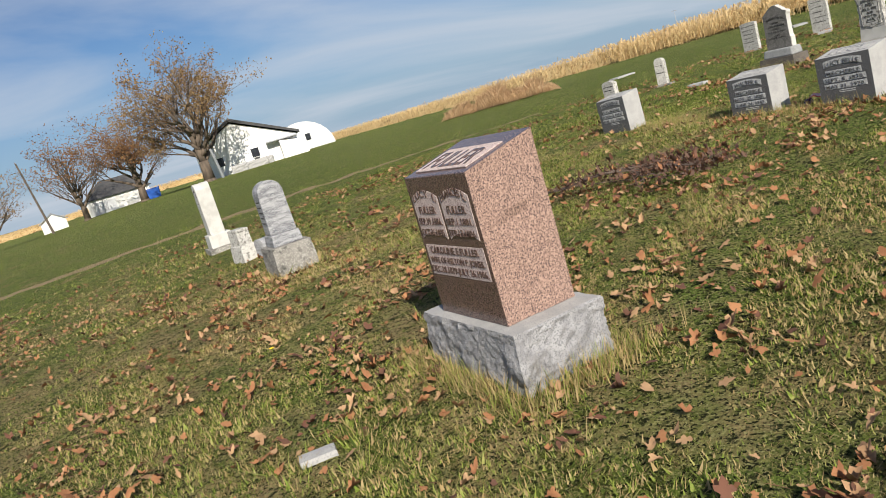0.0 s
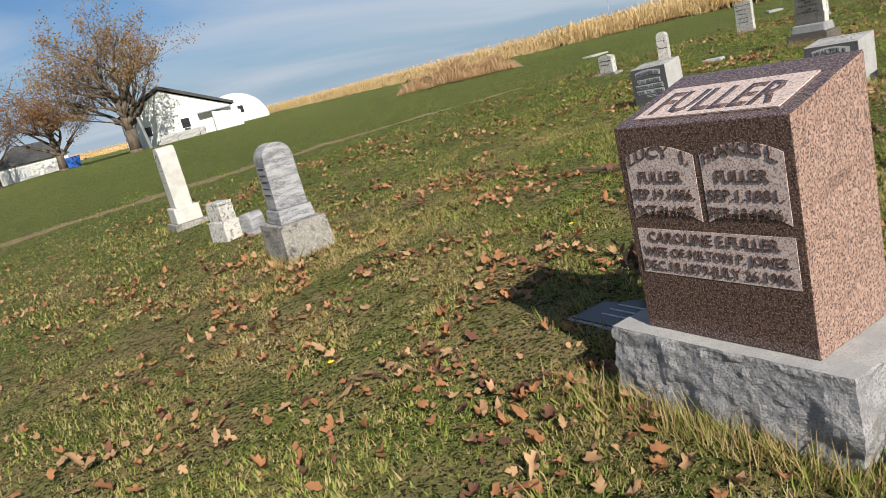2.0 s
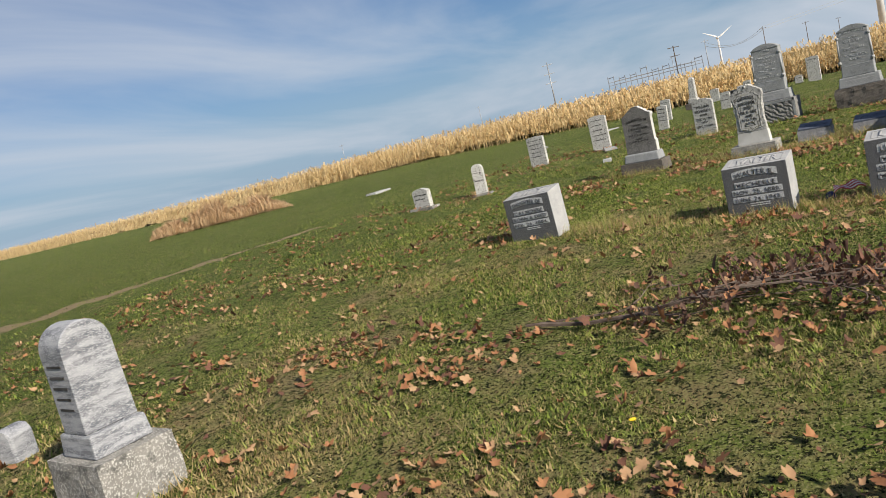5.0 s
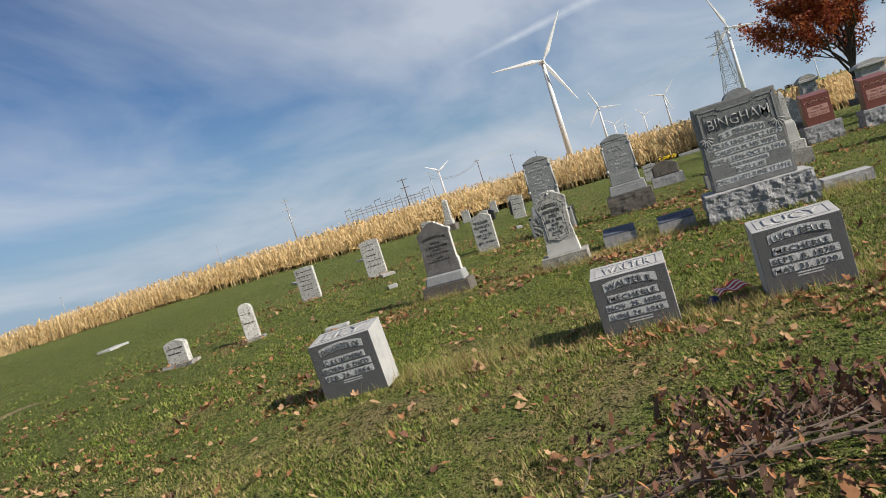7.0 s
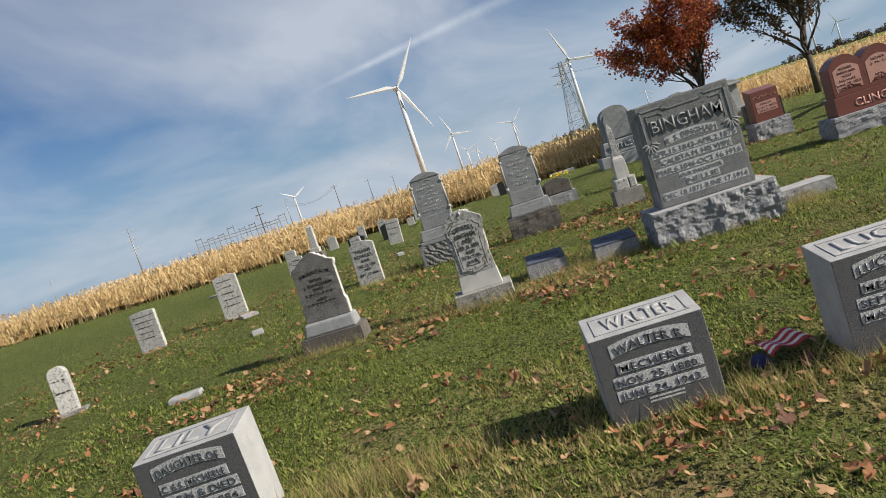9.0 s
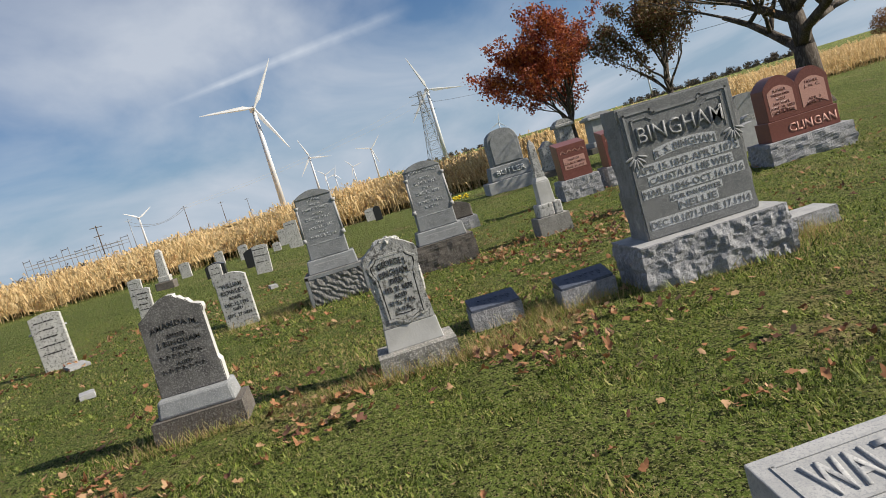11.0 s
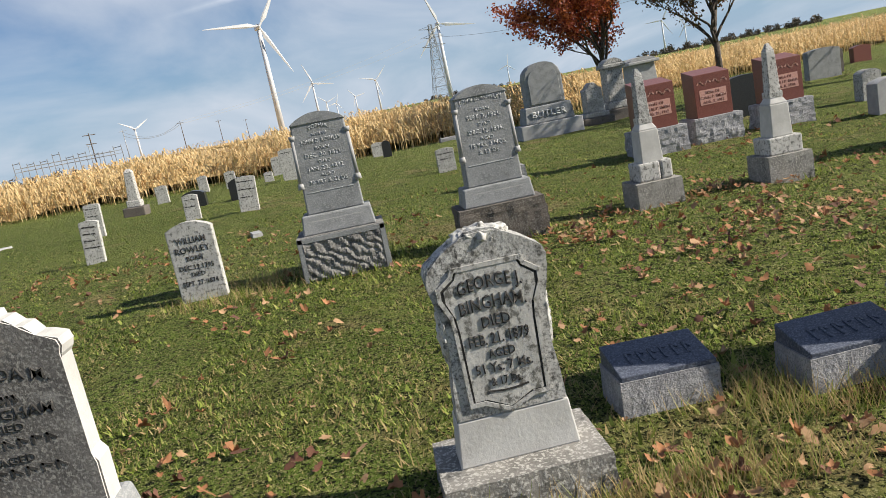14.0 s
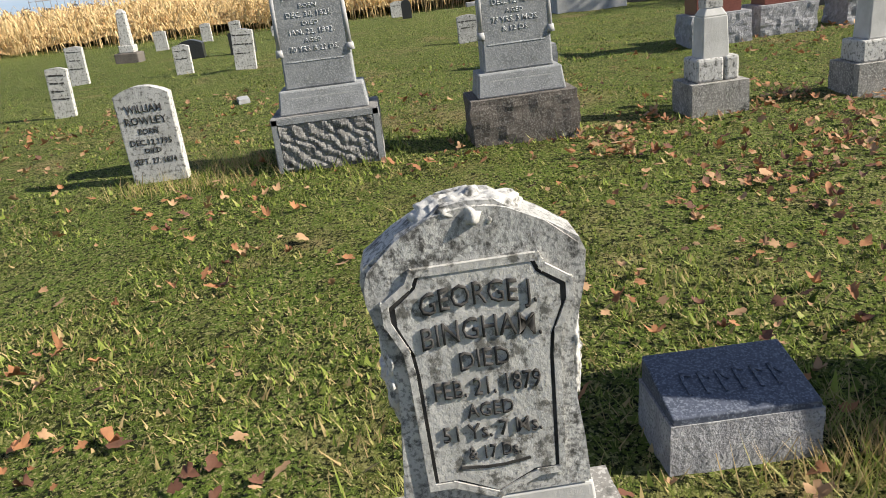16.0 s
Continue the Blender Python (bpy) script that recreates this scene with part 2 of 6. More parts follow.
M["dark_glass"] = material("dark_window_glass", (0.03, 0.035, 0.04), (0.02, 0.02, 0.025), 2, rough=0.1, bump=0, spec=0.5)


def ground_material():
    """Mown autumn turf: green and straw patches, fine mottling and painted shade between blades."""
    m = bpy.data.materials.new("mown_autumn_turf")
    m.use_nodes = True
    n, l = m.node_tree.nodes, m.node_tree.links
    b = n["Principled BSDF"]
    b.inputs["Roughness"].default_value, b.inputs["Specular IOR Level"].default_value = 0.95, 0.1
    co = n.new("ShaderNodeTexCoord")

    def tex(s, d, r=0.6):
        t = n.new("ShaderNodeTexNoise"); t.inputs["Scale"].default_value, t.inputs["Detail"].default_value, t.inputs["Roughness"].default_value = s, d, r
        l.new(co.outputs["Object"], t.inputs["Vector"]); return t.outputs["Fac"]

    def mix(f, a, c, lo, hi):
        r = n.new("ShaderNodeMapRange"); r.interpolation_type = "SMOOTHSTEP"; r.inputs[1].default_value, r.inputs[2].default_value = lo, hi
        l.new(f, r.inputs[0])
        x = n.new("ShaderNodeMix"); x.data_type = "RGBA"; l.new(r.outputs[0], x.inputs[0])
        for s, v in ((x.inputs[6], a), (x.inputs[7], c)):
            if isinstance(v, tuple):
                s.default_value = (*v, 1)
            else:
                l.new(v, s)
        return x.outputs[2]
    green = mix(tex(0.12, 3), (0.150, 0.210, 0.036), (0.195, 0.250, 0.050), 0.4, 0.6)
    se = n.new("ShaderNodeSeparateXYZ"); l.new(co.outputs["Object"], se.inputs[0])
    # more straw on the side where the walk begins, and fresh green towards the far lawn
    rg = n.new("ShaderNodeMapRange"); rg.inputs[1].default_value, rg.inputs[2].default_value, rg.inputs[3].default_value, rg.inputs[4].default_value = 2.0, 9.0, 0.05, -0.07
    l.new(se.outputs["X"], rg.inputs[0])
    ry = n.new("ShaderNodeMapRange"); ry.inputs[1].default_value, ry.inputs[2].default_value, ry.inputs[3].default_value, ry.inputs[4].default_value = 9.0, 17.0, 0.0, -0.13
    l.new(se.outputs["Y"], ry.inputs[0])
    a1 = n.new("ShaderNodeMath"); a1.operation = "ADD"; l.new(tex(0.9, 8, 0.68), a1.inputs[0]); l.new(rg.outputs[0], a1.inputs[1])
    ad = n.new("ShaderNodeMath"); ad.operation = "ADD"; l.new(a1.outputs[0], ad.inputs[0]); l.new(ry.outputs[0], ad.inputs[1])
    c = mix(ad.outputs[0], green, (0.35, 0.265, 0.125), 0.44, 0.62)
    c = mix(tex(5, 6, 0.7), c, (0.125, 0.15, 0.03), 0.50, 0.62)
    # near-black flecks here and at scale 46: shade between blades, put into the colour
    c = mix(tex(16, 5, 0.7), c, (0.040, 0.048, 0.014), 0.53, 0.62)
    c = mix(tex(24, 5, 0.75), c, (0.33, 0.31, 0.12), 0.55, 0.64)
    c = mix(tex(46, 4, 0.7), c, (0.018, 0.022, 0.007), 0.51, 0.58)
    c = mix(tex(70, 3), c, (0.38, 0.36, 0.15), 0.56, 0.63)
    # worn strip of soil, straight across the lawn
    sp = n.new("ShaderNodeSeparateXYZ"); l.new(co.outputs["Object"], sp.inputs[0])
    m1 = n.new("ShaderNodeMath"); m1.operation = "MULTIPLY_ADD"; m1.inputs[1].default_value, m1.inputs[2].default_value = 0.34, -19.2
    l.new(sp.outputs["X"], m1.inputs[0])
    m2 = n.new("ShaderNodeMath"); m2.operation = "ADD"; l.new(m1.outputs[0], m2.inputs[0]); l.new(sp.outputs["Y"], m2.inputs[1])
    m3 = n.new("ShaderNodeMath"); m3.operation = "ABSOLUTE"; l.new(m2.outputs[0], m3.inputs[0])
    m4 = n.new("ShaderNodeMath"); m4.operation = "MULTIPLY_ADD"; m4.inputs[1].default_value, m4.inputs[2].default_value = 1.5, -0.42
    l.new(tex(1.1, 5), m4.inputs[0])
    m6 = n.new("ShaderNodeMapRange"); m6.inputs[1].default_value, m6.inputs[2].default_value, m6.inputs[3].default_value, m6.inputs[4].default_value = 6.0, 14.0, 0.08, -0.6
    l.new(sp.outputs["X"], m6.inputs[0])
    m7 = n.new("ShaderNodeMath"); m7.operation = "ADD"; l.new(m4.outputs[0], m7.inputs[0]); l.new(m6.outputs[0], m7.inputs[1])
    m5 = n.new("ShaderNodeMath"); m5.operation = "SUBTRACT"; l.new(m7.outputs[0], m5.inputs[0]); l.new(m3.outputs[0], m5.inputs[1])
    c = mix(m5.outputs[0], c, (0.36, 0.27, 0.16), -0.12, 0.12)
    l.new(c, b.inputs["Base Color"])
    bp = n.new("ShaderNodeBump"); bp.inputs["Strength"].default_value, bp.inputs["Distance"].default_value = 1.0, 0.10
    l.new(tex(38, 5, 0.7), bp.inputs["Height"]); l.new(bp.outputs[0], b.inputs["Normal"])
    return m


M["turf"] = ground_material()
M["soil"] = material("worn_dirt_track", (0.25, 0.18, 0.11), (0.19, 0.135, 0.08), 1.5, (0.33, 0.25, 0.16), 30, rough=0.95, bump=0.5, bump_scale=20)
M["blade_green"] = material("green_grass_blades", (0.225, 0.295, 0.045), (0.31, 0.36, 0.075), 1.4, (0.40, 0.38, 0.13), 25, rough=0.6, bump=0, through_light=0.35, spec=0.2)
M["blade_dark"] = material("deep_green_grass_blades", (0.050, 0.078, 0.012), (0.085, 0.115, 0.020), 1.4, rough=0.6, bump=0, through_light=0.35, spec=0.2)
M["blade_dry"] = material("dry_grass_blades", (0.50, 0.385, 0.19), (0.41, 0.295, 0.135), 6, rough=0.8, bump=0, through_light=0.3, spec=0.1)
M["fallen_a"] = material("orange_brown_fallen_leaves", (0.40, 0.19, 0.085), (0.27, 0.12, 0.055), 9, rough=0.75, bump=0.2, through_light=0.15)
M["fallen_b"] = material("tan_fallen_leaves", (0.48, 0.30, 0.16), (0.34, 0.20, 0.105), 9, rough=0.75, bump=0.2, through_light=0.15)
M["fallen_c"] = material("dark_brown_fallen_leaves", (0.17, 0.075, 0.045), (0.11, 0.055, 0.035), 9, rough=0.75, bump=0.2, through_light=0.1)

# ---------------------------------------------------------------- ground


def ground(x, y):
    """Height of the lawn."""
    return 0.03 + 0.484 * np.tanh(x / 9.0) + 0.243 * np.tanh(y / 20.0)


def land(x, y):
    """Lawn, the dip behind it and the swell of the field beyond."""
    r = np.maximum(0.0, np.hypot(x - 8, y - 6) - 30)
    s = np.clip((x - 31) / 10, 0, 1)
    dip = 0.55 * s * s * (3 - 2 * s) * np.clip((35 - y) / 22, 0, 1)
    return ground(x, y) - dip + 0.006 * np.clip(r - 30, 0, 900) * np.clip((4 - y) / 40, 0, 1)


def mesh_object(name, verts, faces, mats, index=None, smooth=False, parent=None):
    me = bpy.data.meshes.new(name)
    me.from_pydata([tuple(v) for v in verts], [], [tuple(f) for f in faces])
    for m in (mats if isinstance(mats, (list, tuple)) else [mats]):
        me.materials.append(m)
    if index is not None:
        me.polygons.foreach_set("material_index", index)
    if smooth:
        me.polygons.foreach_set("use_smooth", [True] * len(me.polygons))
    ob = new(name, me)
    if parent is not None:
        ob.parent = parent
    return ob


def fast_mesh(name, verts, sizes, loops, mats, index=None):
    """A mesh straight from arrays: vertices, corners per face and corner indices."""
    me = bpy.data.meshes.new(name)
    sizes = np.asarray(sizes, dtype=np.int32)
    me.vertices.add(len(verts)); me.vertices.foreach_set("co", np.asarray(verts, dtype=np.float32).ravel())
    me.loops.add(len(loops)); me.loops.foreach_set("vertex_index", np.asarray(loops, dtype=np.int32))
    me.polygons.add(len(sizes))
    me.polygons.foreach_set("loop_start", np.concatenate([[0], np.cumsum(sizes)[:-1]]).astype(np.int32))
    for m in mats:
        me.materials.append(m)
    if index is not None:
        me.polygons.foreach_set("material_index", np.asarray(index, dtype=np.int32))
    me.update(calc_edges=True)
    return new(name, me)


def axis(fine_lo, fine_hi, step, far):
    a = list(np.arange(fine_lo, fine_hi + 1e-6, step))
    g, d = a[-1], step
    while g < far:
        d *= 1.22; g += d; a.append(g)
    g, d = a[0], step
    while g > -far:
        d *= 1.22; g -= d; a.insert(0, g)
    return np.array(a)


gx, gy = axis(-6, 40, 0.35, 4000), axis(-14, 30, 0.35, 4000)
GX, GY = np.meshgrid(gx, gy, indexing="ij")
GZ = land(GX, GY)
rough_bits = np.random.RandomState(3).normal(0, 0.012, GX.shape) * (np.hypot(GX - 10, GY - 6) < 40)
vs = np.stack([GX, GY, GZ + rough_bits], -1).reshape(-1, 3)
ni, nj = GX.shape
ii, jj = np.meshgrid(np.arange(ni - 1), np.arange(nj - 1), indexing="ij")
q = np.stack([ii * nj + jj, (ii + 1) * nj + jj, (ii + 1) * nj + jj + 1, ii * nj + jj + 1], -1).reshape(-1, 4)
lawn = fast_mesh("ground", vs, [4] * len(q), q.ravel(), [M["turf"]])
lawn.data.polygons.foreach_set("use_smooth", [True] * len(q))
tagged(lawn, "mown autumn lawn with green and straw-coloured patches", "lawn", kind="structure")


def gz(x, y):
    return float(land(np.float64(x), np.float64(y)))


# ---------------------------------------------------------------- building blocks
def box_bm(bm, w, d, z0, z1, x=0.0, y=0.0, wt=None, dt=None, back_lift=0.0, bevel=0.006, yt=0.0):
    """A block, w wide and d deep from its front at y, that may taper to wt x dt at the top and rise towards its back."""
    wt, dt = wt or w, dt or d
    yo = (d - dt) / 2 + yt
    co = [(-w / 2, 0, z0), (w / 2, 0, z0), (w / 2, d, z0), (-w / 2, d, z0),
          (-wt / 2, yo, z1), (wt / 2, yo, z1), (wt / 2, yo + dt, z1 + back_lift), (-wt / 2, yo + dt, z1 + back_lift)]
    v = [bm.verts.new((a + x, b + y, c)) for a, b, c in co]
    fs = [bm.faces.new([v[i] for i in f]) for f in ((3, 2, 1, 0), (4, 5, 6, 7), (0, 1, 5, 4), (1, 2, 6, 5), (2, 3, 7, 6), (3, 0, 4, 7))]
    if bevel:
        bmesh.ops.bevel(bm, geom=list({e for f in fs for e in f.edges}), offset=bevel, segments=2, affect="EDGES", profile=0.5)


def bm_object(name, bm, mats, parent=None, smooth=False):
    me = bpy.data.meshes.new(name)
    bmesh.ops.recalc_face_normals(bm, faces=bm.faces)
    bm.to_mesh(me); bm.free()
    for m in (mats if isinstance(mats, (list, tuple)) else [mats]):
        me.materials.append(m)
    if smooth:
        me.polygons.foreach_set("use_smooth", [True] * len(me.polygons))
    ob = new(name, me)
    ob.parent = parent
    return ob


def block(name, parent, mat, w, d, z0, z1, **kw):
    bm = bmesh.new()
    box_bm(bm, w, d, z0, z1, **kw)
    return bm_object(name, bm, mat, parent)


ROCK_TURN = Euler((0.6, 0.5, 0.7)).to_matrix()


def rock_block(name, parent, mat, w, d, z0, z1, x=0.0, y=0.0, amp=0.02, cuts=9, seed=0, margin=0.02, sides="fblr", top_mat=None):
    """A block with a sawn top and rock-faced sides that bulge and chip."""
    bm = bmesh.new()
    box_bm(bm, w, d, z0, z1, x=x, y=y, bevel=0)
    bmesh.ops.subdivide_edges(bm, edges=list(bm.edges), cuts=cuts, use_grid_fill=True)
    r = random.Random(seed)
    off = Vector((r.uniform(-50, 50), r.uniform(-50, 50), r.uniform(-50, 50)))
    h = z1 - z0
    for v in bm.verts:
        u, t, s = (v.co.x - x) / (w / 2), (v.co.y - y - d / 2) / (d / 2), (v.co.z - z0) / h
        inner = s < 0.999
        pr_ = ROCK_TURN @ v.co
        nz = 0.9 * noise.noise(pr_ * 6 + off) + 0.6 * noise.noise(pr_ * 15 + off) + 0.28 * noise.noise(pr_ * 37 + off)
        push = amp * (nz * 0.9 + 0.35 * (1 - (2 * s - 1) ** 2)) if inner else amp * 0.35 * nz
        if abs(u) > 0.999 and ("r" if u > 0 else "l") in sides:
            v.co.x += math.copysign(push, u)
        if abs(t) > 0.999 and ("b" if t > 0 else "f") in sides:
            v.co.y += math.copysign(push, t)
        if not inner:
            v.co.z += amp * 0.08 * nz
    ob = bm_object(name, bm, [mat, top_mat or mat], parent)
    if top_mat:
        for p in ob.data.polygons:
            if p.normal.z > 0.8:
                p.material_index = 1
    return ob


def slab(name, parent, mat, w, d, z0, z1, rise=0.0, y=0.0, style="arc", n=18, bevel=0.006, wb=None, x=0.0):
    """An upright slab with a shaped head: arc, round, ogee, peak, shouldered or serpentine. Narrower at the top if wb is wider."""
    wb = wb or w
    pts = [(-wb / 2, z0), (wb / 2, z0)]
    hz = z1 - rise
    for i in range(n + 1):
        u = 1 - 2 * i / n
        if style == "arc":
            k = 1 - u * u
        elif style == "round":
            k = math.sqrt(max(0.0, 1 - u * u))
        elif style == "peak":
            k = 1 - abs(u)
        elif style == "ogee":
            k = 0.5 + 0.5 * math.cos(math.pi * u)
        elif style == "notch":
            k = (0.55 + 0.45 * (1 - (u / 0.8) ** 2)) if abs(u) < 0.8 else (0.42 if abs(u) < 0.93 else 0.25)
        elif style == "crest":
            k = (0.72 * (1 - abs(u) ** 1.6)) + (0.28 * math.sqrt(max(0.0, 1 - (u / 0.5) ** 2)) if abs(u) < 0.5 else 0)
        else:
            k = 1.0
        pts.append((u * w / 2, hz + rise * k))
    bm = bmesh.new()
    f = [bm.verts.new((a + x, y, c)) for a, c in pts]
    b = [bm.verts.new((a + x, y + d, c)) for a, c in pts]
    ff = bm.faces.new(f); bf = bm.faces.new(list(reversed(b)))
    for i in range(len(pts)):
        j = (i + 1) % len(pts)
        bm.faces.new((f[j], f[i], b[i], b[j]))
    if bevel:
        es = [e for e in bm.edges if (e in ff.edges or e in bf.edges)]
        bmesh.ops.bevel(bm, geom=es, offset=bevel, segments=2, affect="EDGES", profile=0.5)
    return bm_object(name, bm, mat, parent)


def lettering(parent, body, x, z, height, mat, y=-0.002, width=None, depth=0.004, bow=0.0, tilt=0.0, bold=0.0, name="lettering", italic=0.0, lift_y=None):
    """Raised letters on a face that looks along -y, centred on x, with their foot at z."""
    cu = bpy.data.curves.new("letters", "FONT")
    cu.body, cu.size, cu.align_x, cu.extrude, cu.resolution_u, cu.shear = body, 1.0, "CENTER", 0.0, 2, italic
    cu.offset = bold
    tmp = new("letters", cu)
    dg = bpy.context.evaluated_depsgraph_get()
    me = bpy.data.meshes.new_from_object(tmp.evaluated_get(dg))
    bpy.data.objects.remove(tmp); bpy.data.curves.remove(cu)
    bm = bmesh.new(); bm.from_mesh(me); bpy.data.meshes.remove(me)
    got = bmesh.ops.extrude_face_region(bm, geom=list(bm.faces))
    xs = [v.co.x for v in bm.verts]
    ext = max(xs) - min(xs); mid = (max(xs) + min(xs)) / 2
    sc = height / 0.72
    sx = (width / ext) if width else sc
    half = ext * sx / 2
    up = {v for v in got["geom"] if isinstance(v, bmesh.types.BMVert)}
    for v in bm.verts:
        px, pz = (v.co.x - mid) * sx, v.co.y * sc
        pz += bow * (1 - (px / half) ** 2)
        v.co = Vector((x + px, y - (depth if v in up else -0.003), z + pz))
    ob = bm_object(name, bm, mat, parent)
    if tilt:
        ob.matrix_basis = Matrix.Rotation(radians(tilt), 4, "X")
    return ob


def arched_panel(name, parent, mat, w, z0, z1, y, x=0.0, bow=0.0, thick=0.003, r=0.012, n=14):
    """A thin raised band, bowed upwards by bow in its middle."""
    bm = bmesh.new()
    top = [(x - w / 2 + w * i / n, z1 + bow * (1 - (2 * i / n - 1) ** 2)) for i in range(n + 1)]
    bot = [(a, b - (z1 - z0)) for a, b in reversed(top)]
    pts = top + bot
    f = [bm.verts.new((a, y - thick, c)) for a, c in pts]
    b = [bm.verts.new((a, y + 0.003, c)) for a, c in pts]
    m = n + 1
    for i in range(n):
        bm.faces.new((f[i], f[i + 1], f[2 * m - 2 - i], f[2 * m - 1 - i]))
    for i in range(len(pts)):
        j = (i + 1) % len(pts)
        bm.faces.new((f[i], f[j], b[j], b[i]))
    return bm_object(name, bm, mat, parent)


def strip(name, parent, mat, pts, width, y, thick=0.004):
    """A raised line along points (x, z) on a face at y."""
    bm = bmesh.new()
    for (a, c), (a2, c2) in zip(pts, pts[1:]):
        d = Vector((a2 - a, 0, c2 - c)); ln = d.length
        if ln < 1e-6:
            continue
        d /= ln
        nn = Vector((-d.z, 0, d.x)) * width / 2
        e = d * width * 0.45
        p = [Vector((a, 0, c)) - e + nn, Vector((a, 0, c)) - e - nn, Vector((a2, 0, c2)) + e - nn, Vector((a2, 0, c2)) + e + nn]
        lo = [bm.verts.new((k.x, y + 0.002, k.z)) for k in p]
        hi = [bm.verts.new((k.x, y - thick, k.z)) for k in p]
        bm.faces.new(hi)
        for i in range(4):
            bm.faces.new((lo[i], lo[(i + 1) % 4], hi[(i + 1) % 4], hi[i]))
    return bm_object(name, bm, mat, parent)


def thing(name, x, y, label, category, turn=-90.0, lean=0.0, side=0.0, group="", sink=0.02):
    """An empty at the foot of a thing whose front, along its own -y, looks towards the path."""
    e = new(name)
    e.matrix_basis = pose(x, y, gz(x, y) - sink, lean, side, turn)
    return tagged(e, label, category, group)


# ---------------------------------------------------------------- far things
def tube(bm, p, q_, r0, r1, n=6):
    d = (Vector(q_) - Vector(p))
    if d.length < 1e-6:
        return
    m = d.to_track_quat("Z", "Y").to_matrix()
    rings = []
    for c, r in ((Vector(p), r0), (Vector(q_), r1)):
        rings.append([bm.verts.new(c + m @ Vector((r * math.cos(2 * math.pi * i / n), r * math.sin(2 * math.pi * i / n), 0))) for i in range(n)])
    for i in range(n):
        bm.faces.new((rings[0][i], rings[0][(i + 1) % n], rings[1][(i + 1) % n], rings[1][i]))
    if n > 3:
        bm.faces.new(list(reversed(rings[0]))); bm.faces.new(rings[1])


def polar(eye, az, dist):
    return eye[0] + dist * math.cos(radians(az)), eye[1] + dist * math.sin(radians(az))


VIEW = (6.95, 6.97)      # the middle of the walk, from which far bearings are given


def wind_turbine(az, dist, hub, blade, spin, face):
    """Tubular tower, nacelle, hub and three tapering blades."""
    x, y = polar(VIEW, az, dist)
    e = tagged(new("wind_turbine"), "white wind turbine with three blades in the cornfield", "wind turbine", "wind turbines")
    e.matrix_basis = pose(x, y, 0, 0, 0, face)
    bm = bmesh.new(); tube(bm, (0, 0, -2), (0, 0, hub - 1.2), 2.3, 1.5, 16)
    bm_object("tower", bm, M["white_metal"], e, True)
    bm = bmesh.new(); box_bm(bm, 3.4, 9, hub - 1.7, hub + 1.9, y=-2.5, bevel=0.7)
    bm_object("nacelle", bm, M["white_metal"], e)
    bm = bmesh.new(); tube(bm, (0, -5, hub), (0, -2.4, hub), 0.5, 1.7, 14)
    bm_object("hub", bm, M["white_metal"], e, True)
    for k in range(3):
        a = radians(spin + 120 * k)
        bm = bmesh.new()
        prof = [(0.02, 1.0), (0.08, 1.0), (0.2, 2.4), (0.5, 1.6), (0.85, 0.8), (1.0, 0.15)]
        rings = []
        for s, c in prof:
            rings.append([bm.verts.new(v) for v in ((-c * 0.4, -4.1, hub * 0 + s * blade), (0, -4.1 - c * 0.2, s * blade), (c * 1.0, -4.1, s * blade), (0, -4.1 + c * 0.2, s * blade))])
        for r0, r1 in zip(rings, rings[1:]):
            for i in range(4):
                bm.faces.new((r0[i], r0[(i + 1) % 4], r1[(i + 1) % 4], r1[i]))
        bm.faces.new(rings[-1]); bm.faces.new(list(reversed(rings[0])))
        b = bm_object("blade", bm, M["white_metal"], e)
        b.matrix_basis = Matrix.Translation((0, 0, hub)) @ Matrix.Rotation(a, 4, "Y")
    return e


# the rotors look towards the graveyard
for az, el, dist, blade, spin in ((4.93, 7.75, 560, 39, 34), (-8.05, 5.55, 780, 39, 100), (2.02, 3.15, 1350, 40, 100), (-2.65, 2.5, 1650, 40, 45), (-0.9, 1.6, 2500, 40, 80), (15.03, 2.35, 1500, 38, 60),
                                  (0.6, 1.4, 2700, 40, 20), (1.3, 1.6, 2600, 40, 70), (-24.0, 2.4, 1900, 40, 30), (-25.5, 1.7, 2400, 40, 95), (-12.6, 1.6, 2600, 40, 10)):
    hub = dist * math.tan(radians(el)) + 1.8
    wind_turbine(az, dist, hub, blade * hub / 78, spin, az - 90 + 12)


